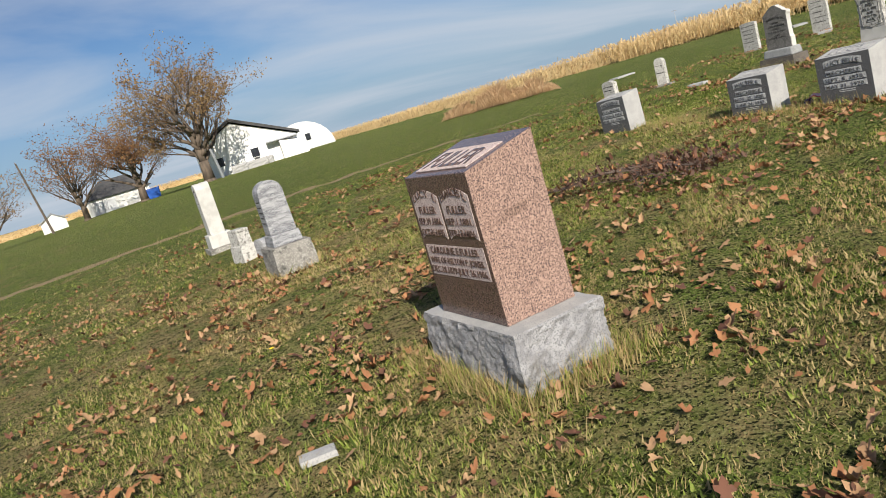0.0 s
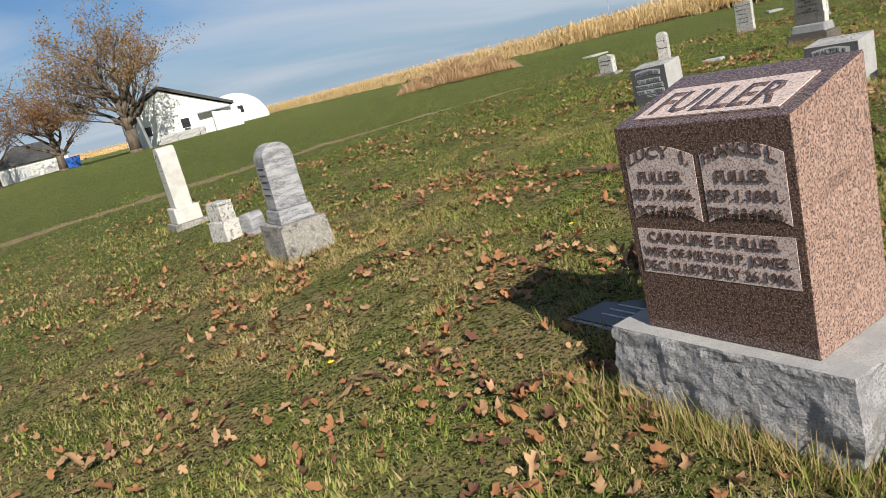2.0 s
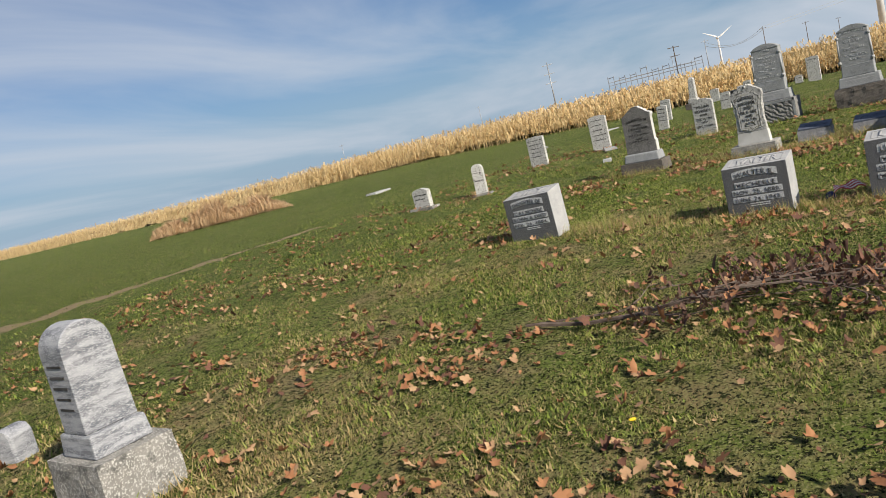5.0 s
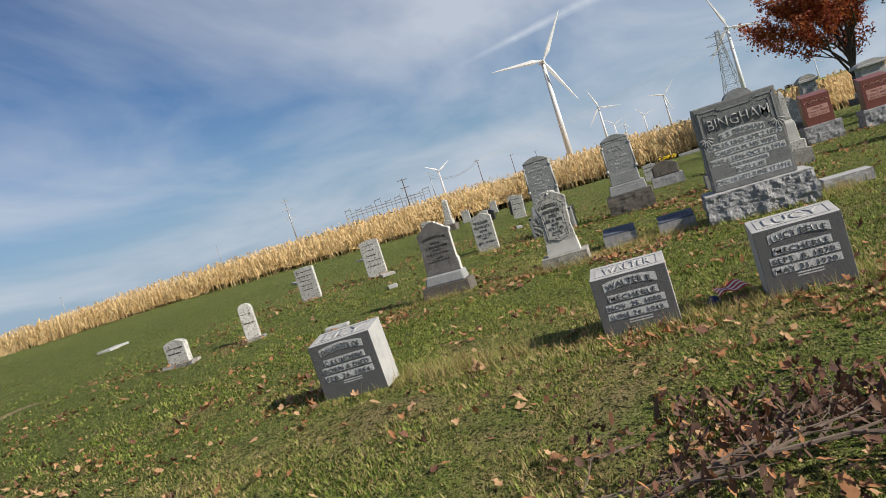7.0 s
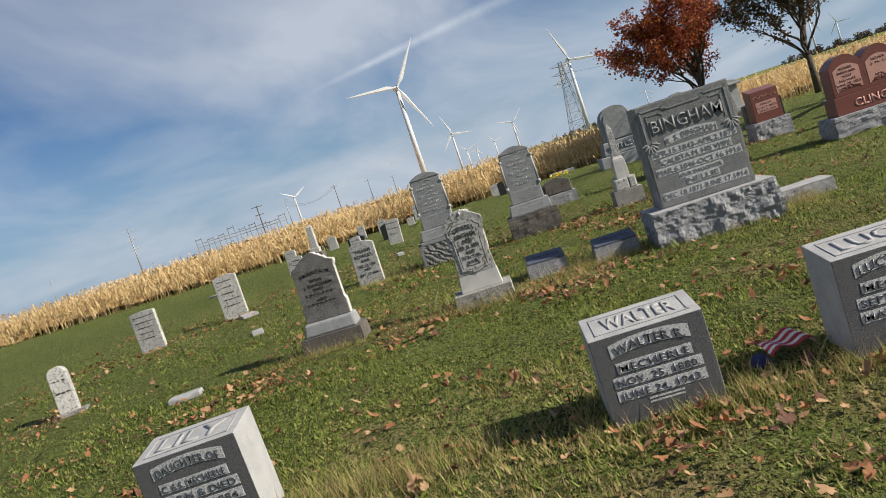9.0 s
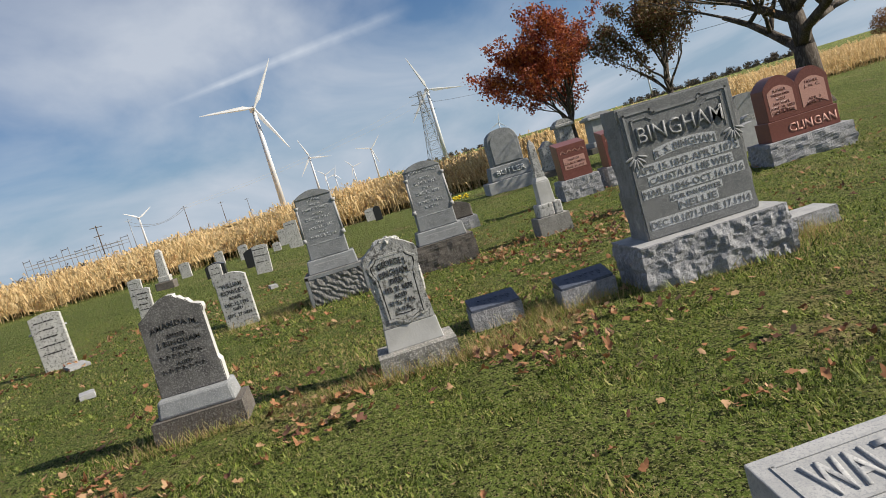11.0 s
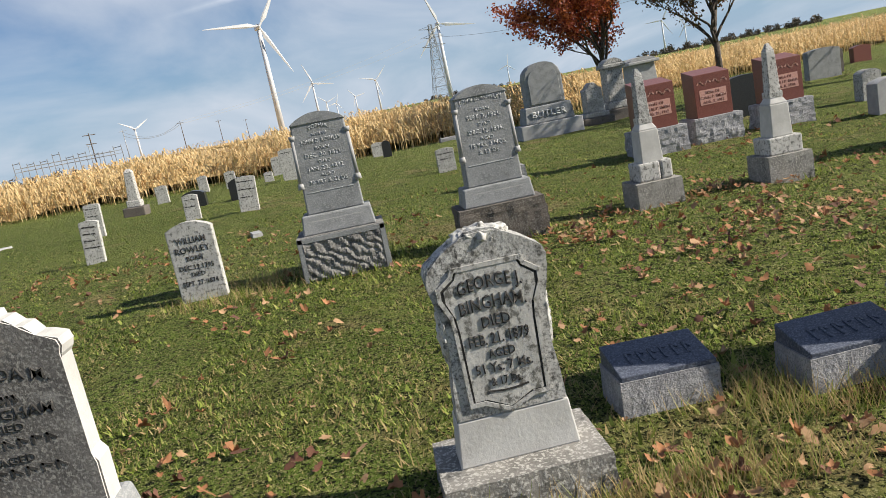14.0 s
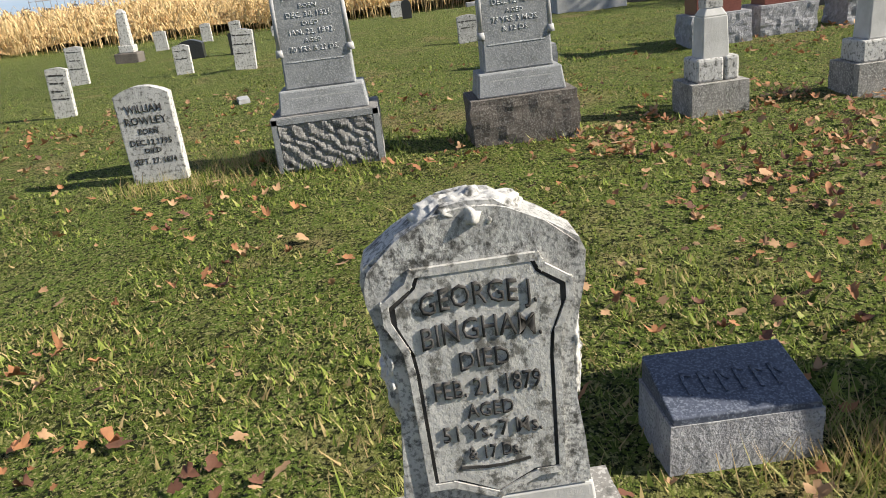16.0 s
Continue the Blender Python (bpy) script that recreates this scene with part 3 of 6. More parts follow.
def lattice_tower(az, dist, height):
    """A transmission tower of crossed steel angles with three pairs of arms."""
    x, y = polar(VIEW, az, dist)
    e = tagged(new("transmission_tower"), "grey steel lattice transmission tower beyond the corn", "pylon")
    e.matrix_basis = pose(x, y, 0, 0, 0, az - 75)
    bm = bmesh.new()
    w = lambda z: 5.0 * (1 - z / height) ** 1.2 + 0.9
    zs = [height * k / 9 for k in range(10)]
    for z0, z1 in zip(zs, zs[1:]):
        a, b = w(z0), w(z1)
        c0 = [(-a, -a, z0), (a, -a, z0), (a, a, z0), (-a, a, z0)]
        c1 = [(-b, -b, z1), (b, -b, z1), (b, b, z1), (-b, b, z1)]
        for i in range(4):
            j = (i + 1) % 4
            tube(bm, c0[i], c1[i], 0.2, 0.2, 4); tube(bm, c0[i], c1[j], 0.11, 0.11, 3); tube(bm, c0[j], c1[i], 0.11, 0.11, 3); tube(bm, c1[i], c1[j], 0.11, 0.11, 3)
    bm_object("lattice", bm, M["galv"], e)
    for z in (0.72, 0.83, 0.94):
        bm = bmesh.new()
        for s in (-1, 1):
            for k in (-0.8, 0.8):
                tube(bm, (0, k, height * z), (s * 7.5, 0, height * z + 0.8), 0.15, 0.12, 4)
            tube(bm, (0, 0, height * z + 2.2), (s * 7.5, 0, height * z + 0.8), 0.12, 0.1, 4)
        bm_object("arm", bm, M["galv"], e)
    return e


lattice_tower(-7.45, 470, 48)


def power_pole(az, dist, el_top, lean=0.0, arms=1, steel=False):
    x, y = polar(VIEW, az, dist)
    h = dist * math.tan(radians(el_top)) + 1.8
    e = tagged(new("power_pole"), "tall steel power line pole" if steel else "wooden power line pole with a crossarm", "utility pole", "power poles")
    e.matrix_basis = pose(x, y, 0, 0, lean, az - 90 + 20)
    m = M["galv"] if steel else M["pole_wood"]
    r = h * 0.012
    bm = bmesh.new(); tube(bm, (0, 0, -1), (0, 0, h), r * 1.3, r * 0.7, 8)
    bm_object("pole", bm, m, e, True)
    for k in range(arms):
        bm = bmesh.new(); z = h * (0.95 - 0.16 * k); tube(bm, (-h * 0.1, 0, z), (h * 0.1, 0, z + h * 0.01), r * 0.5, r * 0.5, 6)
        bm_object("crossarm", bm, m, e)
    return e


for az, d, el, arms, st in ((9.3, 420, 1.9, 1, False), (7.4, 520, 1.6, 1, False), (11.9, 330, 2.3, 1, False), (27.2, 240, 3.9, 3, True), (33.0, 330, 2.0, 1, True), (44.0, 420, 1.7, 1, True), (15.8, 330, 2.5, 1, True), (18.2, 300, 1.9, 1, True)):
    power_pole(az, d, el, 0, arms, st)


def substation():
    """Steel portal frames, posts and busbars on the horizon."""
    x, y = polar(VIEW, 19.0, 300)
    e = tagged(new("substation"), "grey steel substation frames and posts beyond the corn", "substation")
    e.matrix_basis = pose(x, y, 0, 0, 0, 19 - 90 + 25)
    r = random.Random(5)
    for k in range(9):
        px = -20 + 4.6 * k
        bm = bmesh.new(); h = r.uniform(7.5, 10) + (1.2 if k % 3 == 0 else 0)
        tube(bm, (px, 0, -1), (px, 0, h), 0.16, 0.13, 5); tube(bm, (px, 6, -1), (px, 6, h), 0.16, 0.13, 5); tube(bm, (px, 0, h - 0.6), (px, 6, h - 0.6), 0.12, 0.12, 4)
        bm_object("frame", bm, M["galv"], e)
    for z in (6.8, 8.0):
        bm = bmesh.new(); tube(bm, (-20, 0, z), (17, 0, z), 0.1, 0.1, 4); tube(bm, (-20, 6, z), (17, 6, z), 0.1, 0.1, 4)
        bm_object("busbar", bm, M["galv"], e)
    bm = bmesh.new(); tube(bm, (7, 2, -1), (7, 2, 16), 0.3, 0.2, 6); tube(bm, (4.5, 2, 15.3), (9.5, 2, 15.3), 0.14, 0.14, 4); tube(bm, (5, 2, 12), (9, 2, 12), 0.14, 0.14, 4)
    bm_object("mast", bm, M["pole_wood"], e)


substation()


def power_line(pts, sag, r):
    bm = bmesh.new()
    for p, q_ in zip(pts, pts[1:]):
        p, q_ = Vector(p), Vector(q_)
        prev = p
        for k in range(1, 11):
            s = k / 10
            c = p.lerp(q_, s); c.z -= sag * 4 * s * (1 - s)
            tube(bm, prev, c, r, r, 3); prev = c
    return tagged(bm_object("power_line", bm, M["galv"]), "thin overhead power line strung across the field", "power line", "power lines")


def sky_point(az, el, dist):
    x, y = polar(VIEW, az, dist)
    return (x, y, 1.85 + dist * math.tan(radians(el)))


power_line([sky_point(15.8, 2.0, 330), sky_point(11.9, 2.1, 330), sky_point(-7.5, 4.7, 470), sky_point(-22, 4.2, 300), sky_point(-46, 4.1, 220)], 3.0, 0.08)
power_line([sky_point(15.8, 2.3, 330), sky_point(11.9, 2.3, 330), sky_point(-7.5, 5.3, 470)], 4.0, 0.07)


def woods(az0, az1, dist, h, seed, name="far_woods"):
    """A distant tree line as one mass of small clumps."""
    r = np.random.RandomState(seed)
    n = int(abs(az1 - az0) * dist / 57 / (h * 0.28)) * 5
    tri, vv = [], []
    for k in range(n):
        a = r.uniform(az0, az1); d = dist * r.uniform(0.97, 1.05)
        x, y = polar(VIEW, a, d)
        hh = h * (0.55 + 0.45 * math.sin(a * 3.1 + seed) * math.sin(a * 7.7)) * r.uniform(0.7, 1.1)
        z0 = gz(x, y)
        for c in range(26):
            p = np.array((x, y, z0 + hh * r.uniform(0.05, 0.95))) + r.normal(0, hh * 0.24, 3) * (1, 1, 0.3)
            t = r.normal(0, hh * 0.13, (3, 3))
            b = len(vv); vv.extend(p + t); tri.append((b, b + 1, b + 2))
    ob = fast_mesh(name, np.array(vv), [3] * len(tri), np.array(tri).ravel(), [M["woods"]])
    return tagged(ob, "distant line of brown autumn woods on the horizon", "trees", kind="stuff")


woods(18.5, 27.5, 600, 7, 1)
woods(-22, -34, 520, 5.0, 2)
woods(-41, -60, 500, 8, 4)
woods(-6, -12, 1400, 9, 6)

# ---------------------------------------------------------------- trees


def tree(name, x, y, height, trunk_r, spread, mat_bark, leaf, n_leaves, leaf_size, seed, label, bole=0.25, bias=(0, 0), levels=4, up=0.5, kids=(4, 4, 4, 3), crown=None):
    """Tapered trunk, forking limbs and a crown of many small leaves set along the twigs."""
    r = random.Random(seed)
    e = tagged(new(name), label, "tree")
    e.matrix_basis = pose(x, y, gz(x, y) - 0.05)
    bm = bmesh.new()
    tips = []

    def limb(p, d, length, rad, lv):
        seg = 4 if lv < 2 else 3
        prev, cur_r = p.copy(), rad
        pts = [(p.copy(), rad)]
        for k in range(seg):
            d = (d + Vector((r.gauss(0, 0.16), r.gauss(0, 0.16), r.gauss(0.05 * up, 0.1)))).normalized()
            nxt = prev + d * length / seg
            nr = rad * (1 - 0.55 * (k + 1) / seg)
            tube(bm, prev, nxt, cur_r, nr, 8 if lv == 0 else (5 if lv < 3 else 3))
            prev, cur_r = nxt, nr
            pts.append((nxt.copy(), nr))
        if lv >= levels - 1:
            tips.extend([q_[0] for q_ in pts[1:]])
            return
        if lv >= levels - 2:
            tips.extend([q_[0] for q_ in pts[2:]])
        for k in range(kids[lv]):
            i = r.choice(range(1 if lv else 2, seg + 1)) if k else seg
            base, br = pts[i]
            a = r.uniform(0, 2 * math.pi) if lv else 2 * math.pi * (k + r.random() * 0.5) / kids[0]
            side_v = Vector((math.cos(a), math.sin(a), r.uniform(-0.1, 0.35)))
            nd = (d * (0.45 + up * 0.5) + side_v * spread * r.uniform(0.6, 1.15) + Vector((bias[0], bias[1], 0)) * 0.3).normalized()
            limb(base, nd, length * r.uniform(0.55, 0.85), max(br * r.uniform(0.5, 0.72), 0.006), lv + 1)
    # trunk with a flared foot
    top = Vector((bias[0] * 0.2, bias[1] * 0.2, height * bole))
    tube(bm, (0, 0, 0), (0, 0, height * 0.03), trunk_r * 1.5, trunk_r * 1.1, 10)
    tube(bm, (0, 0, height * 0.03), top, trunk_r * 1.1, trunk_r * 0.85, 10)
    first = height * (1 - bole) * 0.46
    limb(top, Vector((bias[0] * 0.1, bias[1] * 0.1, 1)), height * (1 - bole) * 0.62, trunk_r * 0.8, 1)
    n_l = kids[0] * 2
    for k in range(n_l):
        s = k / n_l
        a = 2.4 * k + r.uniform(-0.5, 0.5)
        nd = Vector((math.cos(a) * spread * (1.25 - 0.5 * s), math.sin(a) * spread * (1.25 - 0.5 * s), 0.35 + up * r.uniform(0.4, 0.9))).normalized()
        start = Vector((top.x * (1 - s), top.y * (1 - s), height * (bole * 0.85 + (1 - bole) * 0.42 * s)))
        limb(start, nd, first * (1.12 - 0.42 * s) * r.uniform(0.8, 1.1), trunk_r * (0.55 - 0.22 * s), 1)
    zmax = max(t.z for t in tips)
    k = height / zmax
    for v in bm.verts:
        v.co.z *= k
    bm_object("trunk_and_branches", bm, mat_bark, e, True)
    rs = np.random.RandomState(seed)
    tp = np.array([(t.x, t.y, t.z * k) for t in tips])
    if n_leaves:
        c = tp[rs.randint(0, len(tp), n_leaves)] + rs.normal(0, leaf_size * 2.2, (n_leaves, 3))
        a, b = rs.normal(0, 1, (n_leaves, 3)), rs.normal(0, 1, (n_leaves, 3))
        a /= np.linalg.norm(a, axis=1)[:, None]
        b -= a * (a * b).sum(1)[:, None]; b /= np.linalg.norm(b, axis=1)[:, None]
        s = leaf_size * rs.uniform(0.6, 1.3, (n_leaves, 1))
        vv = np.stack([c - a * s, c + b * s * 0.55, c + a * s, c - b * s * 0.55], 1).reshape(-1, 3)
        ob = fast_mesh("leaves", vv, [4] * n_leaves, np.arange(4 * n_leaves), [leaf])
        ob.parent = e
        tagged(ob, kind="stuff")
    return e


tree("maple_tree", 43.0, -5.3, 8.0, 0.16, 0.40, M["bark"], M["leaf_red"], 24000, 0.085, 11, "small maple tree with dense red and orange leaves", bole=0.22, up=0.6, kids=(5, 3, 3, 3))
tree("young_tree", 41.0, -10.0, 7.6, 0.15, 0.30, M["bark"], M["leaf_green"], 14000, 0.08, 23, "slim tree with sparse olive and russet leaves", bole=0.3, up=0.9, kids=(4, 3, 3, 3))
tree("old_tree", 23.9, -5.8, 9.6, 0.34, 0.95, M["bark"], M["leaf_tan"], 1800, 0.06, 31, "old half-bare tree with a thick dark trunk and spreading limbs", bole=0.22, up=0.35, kids=(4, 4, 3, 3))
for az, d, h, tr, sp, n, lf, sd in ((80.2, 74, 13.6, 0.5, 0.6, 13000, "leaf_tan", 41), (84.9, 84, 10.8, 0.4, 0.62, 7000, "leaf_rust", 47), (88.9, 88, 10.4, 0.3, 0.55, 1800, "leaf_rust", 53), (95.2, 82, 9, 0.3, 0.7, 1500, "leaf_tan", 59)):
    px, py = d * math.cos(radians(az)), d * math.sin(radians(az))
    tree("farm_tree", px, py, h, tr, sp, M["bark_far"], M[lf], n, 0.11, sd, "tall thinning autumn tree with brown leaves beside the farm buildings", bole=0.2, up=0.8, kids=(5, 4, 4, 3), levels=5)


def round_shrub(x, y, r_, seed):
    rs = np.random.RandomState(seed)
    e = tagged(new("shrub"), "rounded leafless shrub at the far edge of the corn", "shrub")
    e.matrix_basis = pose(x, y, gz(x, y))
    n = 3500
    d = rs.normal(0, 1, (n, 3)); d /= np.linalg.norm(d, axis=1)[:, None]
    c = d * r_ * rs.uniform(0.5, 1.05, (n, 1)) + (0, 0, r_ * 0.9)
    t = rs.normal(0, 0.12, (n, 3, 3))
    ob = fast_mesh("twigs", (c[:, None, :] + t).reshape(-1, 3), [3] * n, np.arange(3 * n), [M["leaf_rust"]])
    ob.parent = e
    tagged(ob, kind="stuff")


round_shrub(*polar(VIEW, -39.8, 130), 2.6, 3)

# ---------------------------------------------------------------- farm buildings


def prism(name, parent, mat, pts, y0, y1):
    """A profile in x and z drawn out from y0 to y1."""
    bm = bmesh.new()
    f = [bm.verts.new((a, y0, c)) for a, c in pts]; b = [bm.verts.new((a, y1, c)) for a, c in pts]
    bm.faces.new(f); bm.faces.new(list(reversed(b)))
    for i in range(len(pts)):
        j = (i + 1) % len(pts)
        bm.faces.new((f[j], f[i], b[i], b[j]))
    return bm_object(name, bm, mat, parent)


def facing(name, az, dist, label, category):
    e = tagged(new(name), label, category)
    x, y = dist * math.cos(radians(az)), dist * math.sin(radians(az))
    e.matrix_basis = pose(x, y, gz(x, y), 0, 0, az - 90)
    return e


barn = facing("barn", 77.6, 80, "white gabled barn with a long dark sloping roof", "barn")
prism("wall", barn, M["white_paint"], [(-4.2, -0.5), (6.2, -0.5), (6.2, 2.25), (0, 5.0), (-4.2, 3.0)], 0, 16)
prism("roof", barn, M["roof_dark"], [(-4.7, 2.9), (0, 5.15), (6.6, 2.22), (6.6, 2.48), (0, 5.5), (-4.7, 3.2)], -0.4, 16.4)
prism("lean_to", barn, M["white_paint"], [(4.2, -0.5), (6.9, -0.5), (6.9, 1.5), (4.2, 1.9)], -1.8, 0.01)
prism("canopy", barn, M["galv"], [(2.9, 2.0), (6.2, 2.0), (6.2, 2.12), (2.9, 2.12)], -1.0, 0.0)
for wx in (-2.5, 1.2):
    w_ = prism("window", barn, M["dark_glass"], [(wx, 1.0), (wx + 0.8, 1.0), (wx + 0.8, 1.9), (wx, 1.9)], -0.03, 0.02)
prism("hatch", barn, M["roof_dark"], [(1.3, 0.55), (1.9, 0.55), (1.9, 0.95), (1.3, 0.95)], -0.04, 0.02)
quonset = facing("quonset_hut", 72.9, 104, "white arched metal storage hut behind the barn", "shed")
prism("shell", quonset, M["white_metal"], [(4.4 * math.cos(math.pi * k / 16), 4.0 * math.sin(math.pi * k / 16) - 0.1) for k in range(17)], 0, 14)
prism("opening", quonset, M["dark_glass"], [(0.6, 1.2), (1.3, 1.2), (1.3, 2.1), (0.6, 2.1)], -0.03, 0.02)
shed = facing("garage", 86.4, 96, "low white garage with a dark hipped roof", "shed")
prism("wall", shed, M["white_paint"], [(-3.8, -0.6), (3.4, -0.6), (3.4, 1.7), (-3.8, 1.7)], 0, 5)
bm = bmesh.new(); box_bm(bm, 7.9, 5.6, 1.7, 3.7, x=-0.2, y=-0.3, wt=3.2, dt=0.5, bevel=0)
bm_object("roof", bm, M["roof_dark"], shed)
prism("door", shed, M["white_metal"], [(-3.0, -0.5), (-0.6, -0.5), (-0.6, 1.3), (-3.0, 1.3)], -0.05, 0.02)
hut = facing("well_house", 91.0, 92, "tiny white gabled shed at the lawn's edge", "shed")
prism("wall", hut, M["white_paint"], [(-1.3, -0.6), (1.3, -0.6), (1.3, 1.1), (0, 1.9), (-1.3, 1.1)], 0, 2.4)
prism("roof", hut, M["galv"], [(-1.5, 1.0), (0, 1.95), (1.5, 1.0), (1.5, 1.12), (0, 2.07), (-1.5, 1.12)], -0.2, 2.6)
bin_ = facing("blue_bin", 84.3, 84, "bright blue plastic bin standing by the corn", "bin")
block("body", bin_, M["blue_plastic"], 1.5, 0.9, -0.1, 1.0, wt=1.65, dt=1.0, bevel=0.04)
block("lid", bin_, M["blue_plastic"], 1.7, 1.05, 1.0, 1.08, y=-0.05, bevel=0.02)
for az, d, w in ((77.9, 76, 1.5), (76.6, 77, 2.2), (75.8, 77.5, 1.2)):
    p = facing("scrap_pile", az, d, "pale clutter and old machinery beside the barn wall", "clutter")
    rock_block("heap", p, M["grey_sawn"], w, 0.9, -0.1, 0.75, amp=0.15, cuts=4, seed=int(d * 10))
tagged(facing("yard_pole", 91.2, 80, "bare leaning wooden pole near the small shed", "pole"))
yp = bpy.data.objects["yard_pole"]
bm = bmesh.new(); tube(bm, (0, 0, -0.3), (-0.9, 0, 7.2), 0.12, 0.08, 8); bm_object("pole", bm, M["pole_wood"], yp)
yp2 = facing("barn_pole", 79.2, 73, "short pale pole leaning beside the tree trunk", "pole")
bm = bmesh.new(); tube(bm, (0, 0, -0.3), (-0.35, 0, 2.9), 0.16, 0.13, 8); bm_object("pole", bm, M["galv"], yp2)

# ---------------------------------------------------------------- corn
CORN_EDGE = [(62, -75), (51.2, -16.4), (42.7, 0.0), (41.3, 7), (43.4, 14), (41.8, 22.6), (38, 46), (43, 110), (48, 172), (-120, 178)]
CORN_TALL = [1.35, 1.75, 1.82, 1.82, 1.80, 1.56, 1.30, 1.30, 1.30, 1.30]      # height of the crop at those corners


def corn_plants(rs, base, heights, leaves, seg):
    """Dry corn stalks with drooping leaves, as one set of triangles."""
    n = len(base)
    vv, ff = [], []
    w = 0.014
    top = base + np.stack([rs.normal(0, 0.06, n), rs.normal(0, 0.06, n), heights], 1)
    side = rs.uniform(0, 6.28, n); sd = np.stack([np.cos(side), np.sin(side), np.zeros(n)], 1)
    vv.append(np.stack([base - sd * w, base + sd * w, top], 1)); ff.append(1)
    for k in range(leaves):
        s = rs.uniform(0.22, 1.0, (n, 1))
        p = base + (top - base) * s
        a = rs.uniform(0, 6.28, n); d = np.stack([np.cos(a), np.sin(a), np.zeros(n)], 1)
        pr = np.stack([-d[:, 1], d[:, 0], np.zeros(n)], 1)
        ln = rs.uniform(0.18, 0.42, (n, 1)); up = rs.uniform(-0.05, 0.30, (n, 1)) * np.array([[0, 0, 1]])
        mid = p + d * ln * 0.55 + up
        tip = p + d * ln + up - rs.uniform(0.05, 0.5, (n, 1)) * np.array([[0, 0, 1]])
        lw = rs.uniform(0.024, 0.05, (n, 1))
        vv.append(np.stack([p, mid - pr * lw, mid + pr * lw], 1)); vv.append(np.stack([mid - pr * lw, tip, mid + pr * lw], 1))
    return np.concatenate(vv, 0).reshape(-1, 3)


def cornfield():
    rs = np.random.RandomState(7)
    edge = np.array(CORN_EDGE, float)
    pts, hs = [], []
    sel_near = []
    for p, q_, t0, t1 in zip(edge, edge[1:], CORN_TALL, CORN_TALL[1:]):
        d = q_ - p; ln = np.hypot(*d); d /= ln
        inward = np.array([d[1], -d[0]])
        near = min(np.hypot(*(p - (10, 6))), np.hypot(*(q_ - (10, 6)))) < 48
        rows = 16 if near else 7
        step = 0.19 if near else 0.42
        for rw in range(rows):
            m = int(ln / (step * (1 + 0.09 * rw)))
            s = (np.arange(m) + rs.uniform(0, 1, m)) / m * ln
            off = 0.78 * rw + rs.normal(0, 0.06, m) + (0.0 if near else rw * 0.6)
            xy = p + d * s[:, None] + inward * off[:, None]
            pts.append(xy); hs.append((t0 + (t1 - t0) * s / ln) * rs.normal(1.0, 0.05, m)); sel_near.append(np.full(m, near and rw < 4))
    xy, h, nr = np.concatenate(pts), np.concatenate(hs), np.concatenate(sel_near)
    base = np.column_stack([xy, land(xy[:, 0], xy[:, 1])])
    v1 = corn_plants(rs, base[nr], h[nr], 9, 2)
    v2 = corn_plants(rs, base[~nr], h[~nr], 6, 2)
    for v, nm in ((v1, "corn_stand"), (v2, "corn_stand")):
        ob = fast_mesh(nm, v, [3] * (len(v) // 3), np.arange(len(v)), [M["corn"]])
        tagged(ob, "tall dry golden corn standing along the lawn's edge", "corn", kind="stuff")
    # the crowd of tops further in: a rough sheet, from some metres inside the edge to the horizon
    inner = []
    for i, p in enumerate(edge):
        a = edge[max(i - 1, 0)]; b = edge[min(i + 1, len(edge) - 1)]
        d = b - a; d /= np.hypot(*d)
        inner.append(np.array([d[1], -d[0]]))
    dense, dn, dt = [], [], []
    for i in range(len(edge) - 1):
        m = max(2, int(np.hypot(*(edge[i + 1] - edge[i])) / 0.9))
        for k in range(m):
            dense.append(edge[i] + (edge[i + 1] - edge[i]) * k / m); nn = inner[i] + (inner[i + 1] - inner[i]) * k / m; dt.append(CORN_TALL[i] + (CORN_TALL[i + 1] - CORN_TALL[i]) * k / m)
            dn.append(nn / np.hypot(*nn))
    dense, dn, dt = np.array(dense), np.array(dn), np.array(dt)
    offs = [2.2, 3.0, 3.8, 4.8, 6, 7.5, 9.5, 12, 16, 22, 30, 45, 70, 100, 140, 200, 300, 450, 700, 1100, 1800, 3000, 6000]
    grid = np.stack([dense + dn * o for o in offs], 1)
    z = land(grid[..., 0], grid[..., 1]) + 0.77 * dt[:, None] + rs.normal(0, 0.10, grid.shape[:2])
    z[:, 0] -= 1.0
    gv = np.concatenate([grid, z[..., None]], -1).reshape(-1, 3)
    a, b = grid.shape[:2]
    i, j = np.meshgrid(np.arange(a - 1), np.arange(b - 1), indexing="ij")
    f = np.stack([i * b + j, i * b + j + 1, (i + 1) * b + j + 1, (i + 1) * b + j], -1).reshape(-1, 4)
    ob = fast_mesh("cornfield", gv, [4] * len(f), f.ravel(), [M["corn_top"]])
    tagged(ob, "ripe golden cornfield reaching to the horizon", "cornfield", kind="stuff")
    # plants scattered over the sheet
    sc, st = [], []
    for k in range(9000):
        t = rs.randint(0, len(dense)); o = 12 + 110 * rs.rand() ** 2.0
        sc.append(dense[t] + dn[t] * o); st.append(dt[t])
    sc, st = np.array(sc), np.array(st)
    b2 = np.column_stack([sc, land(sc[:, 0], sc[:, 1]) + 0.42 * st])
    v3 = corn_plants(rs, b2, st * rs.normal(0.68, 0.08, len(sc)), 3, 1)
    ob = fast_mesh("corn_stand", v3, [3] * (len(v3) // 3), np.arange(len(v3)), [M["corn"]])
    tagged(ob, "dry corn plants further out in the field", "corn", kind="stuff")


cornfield()


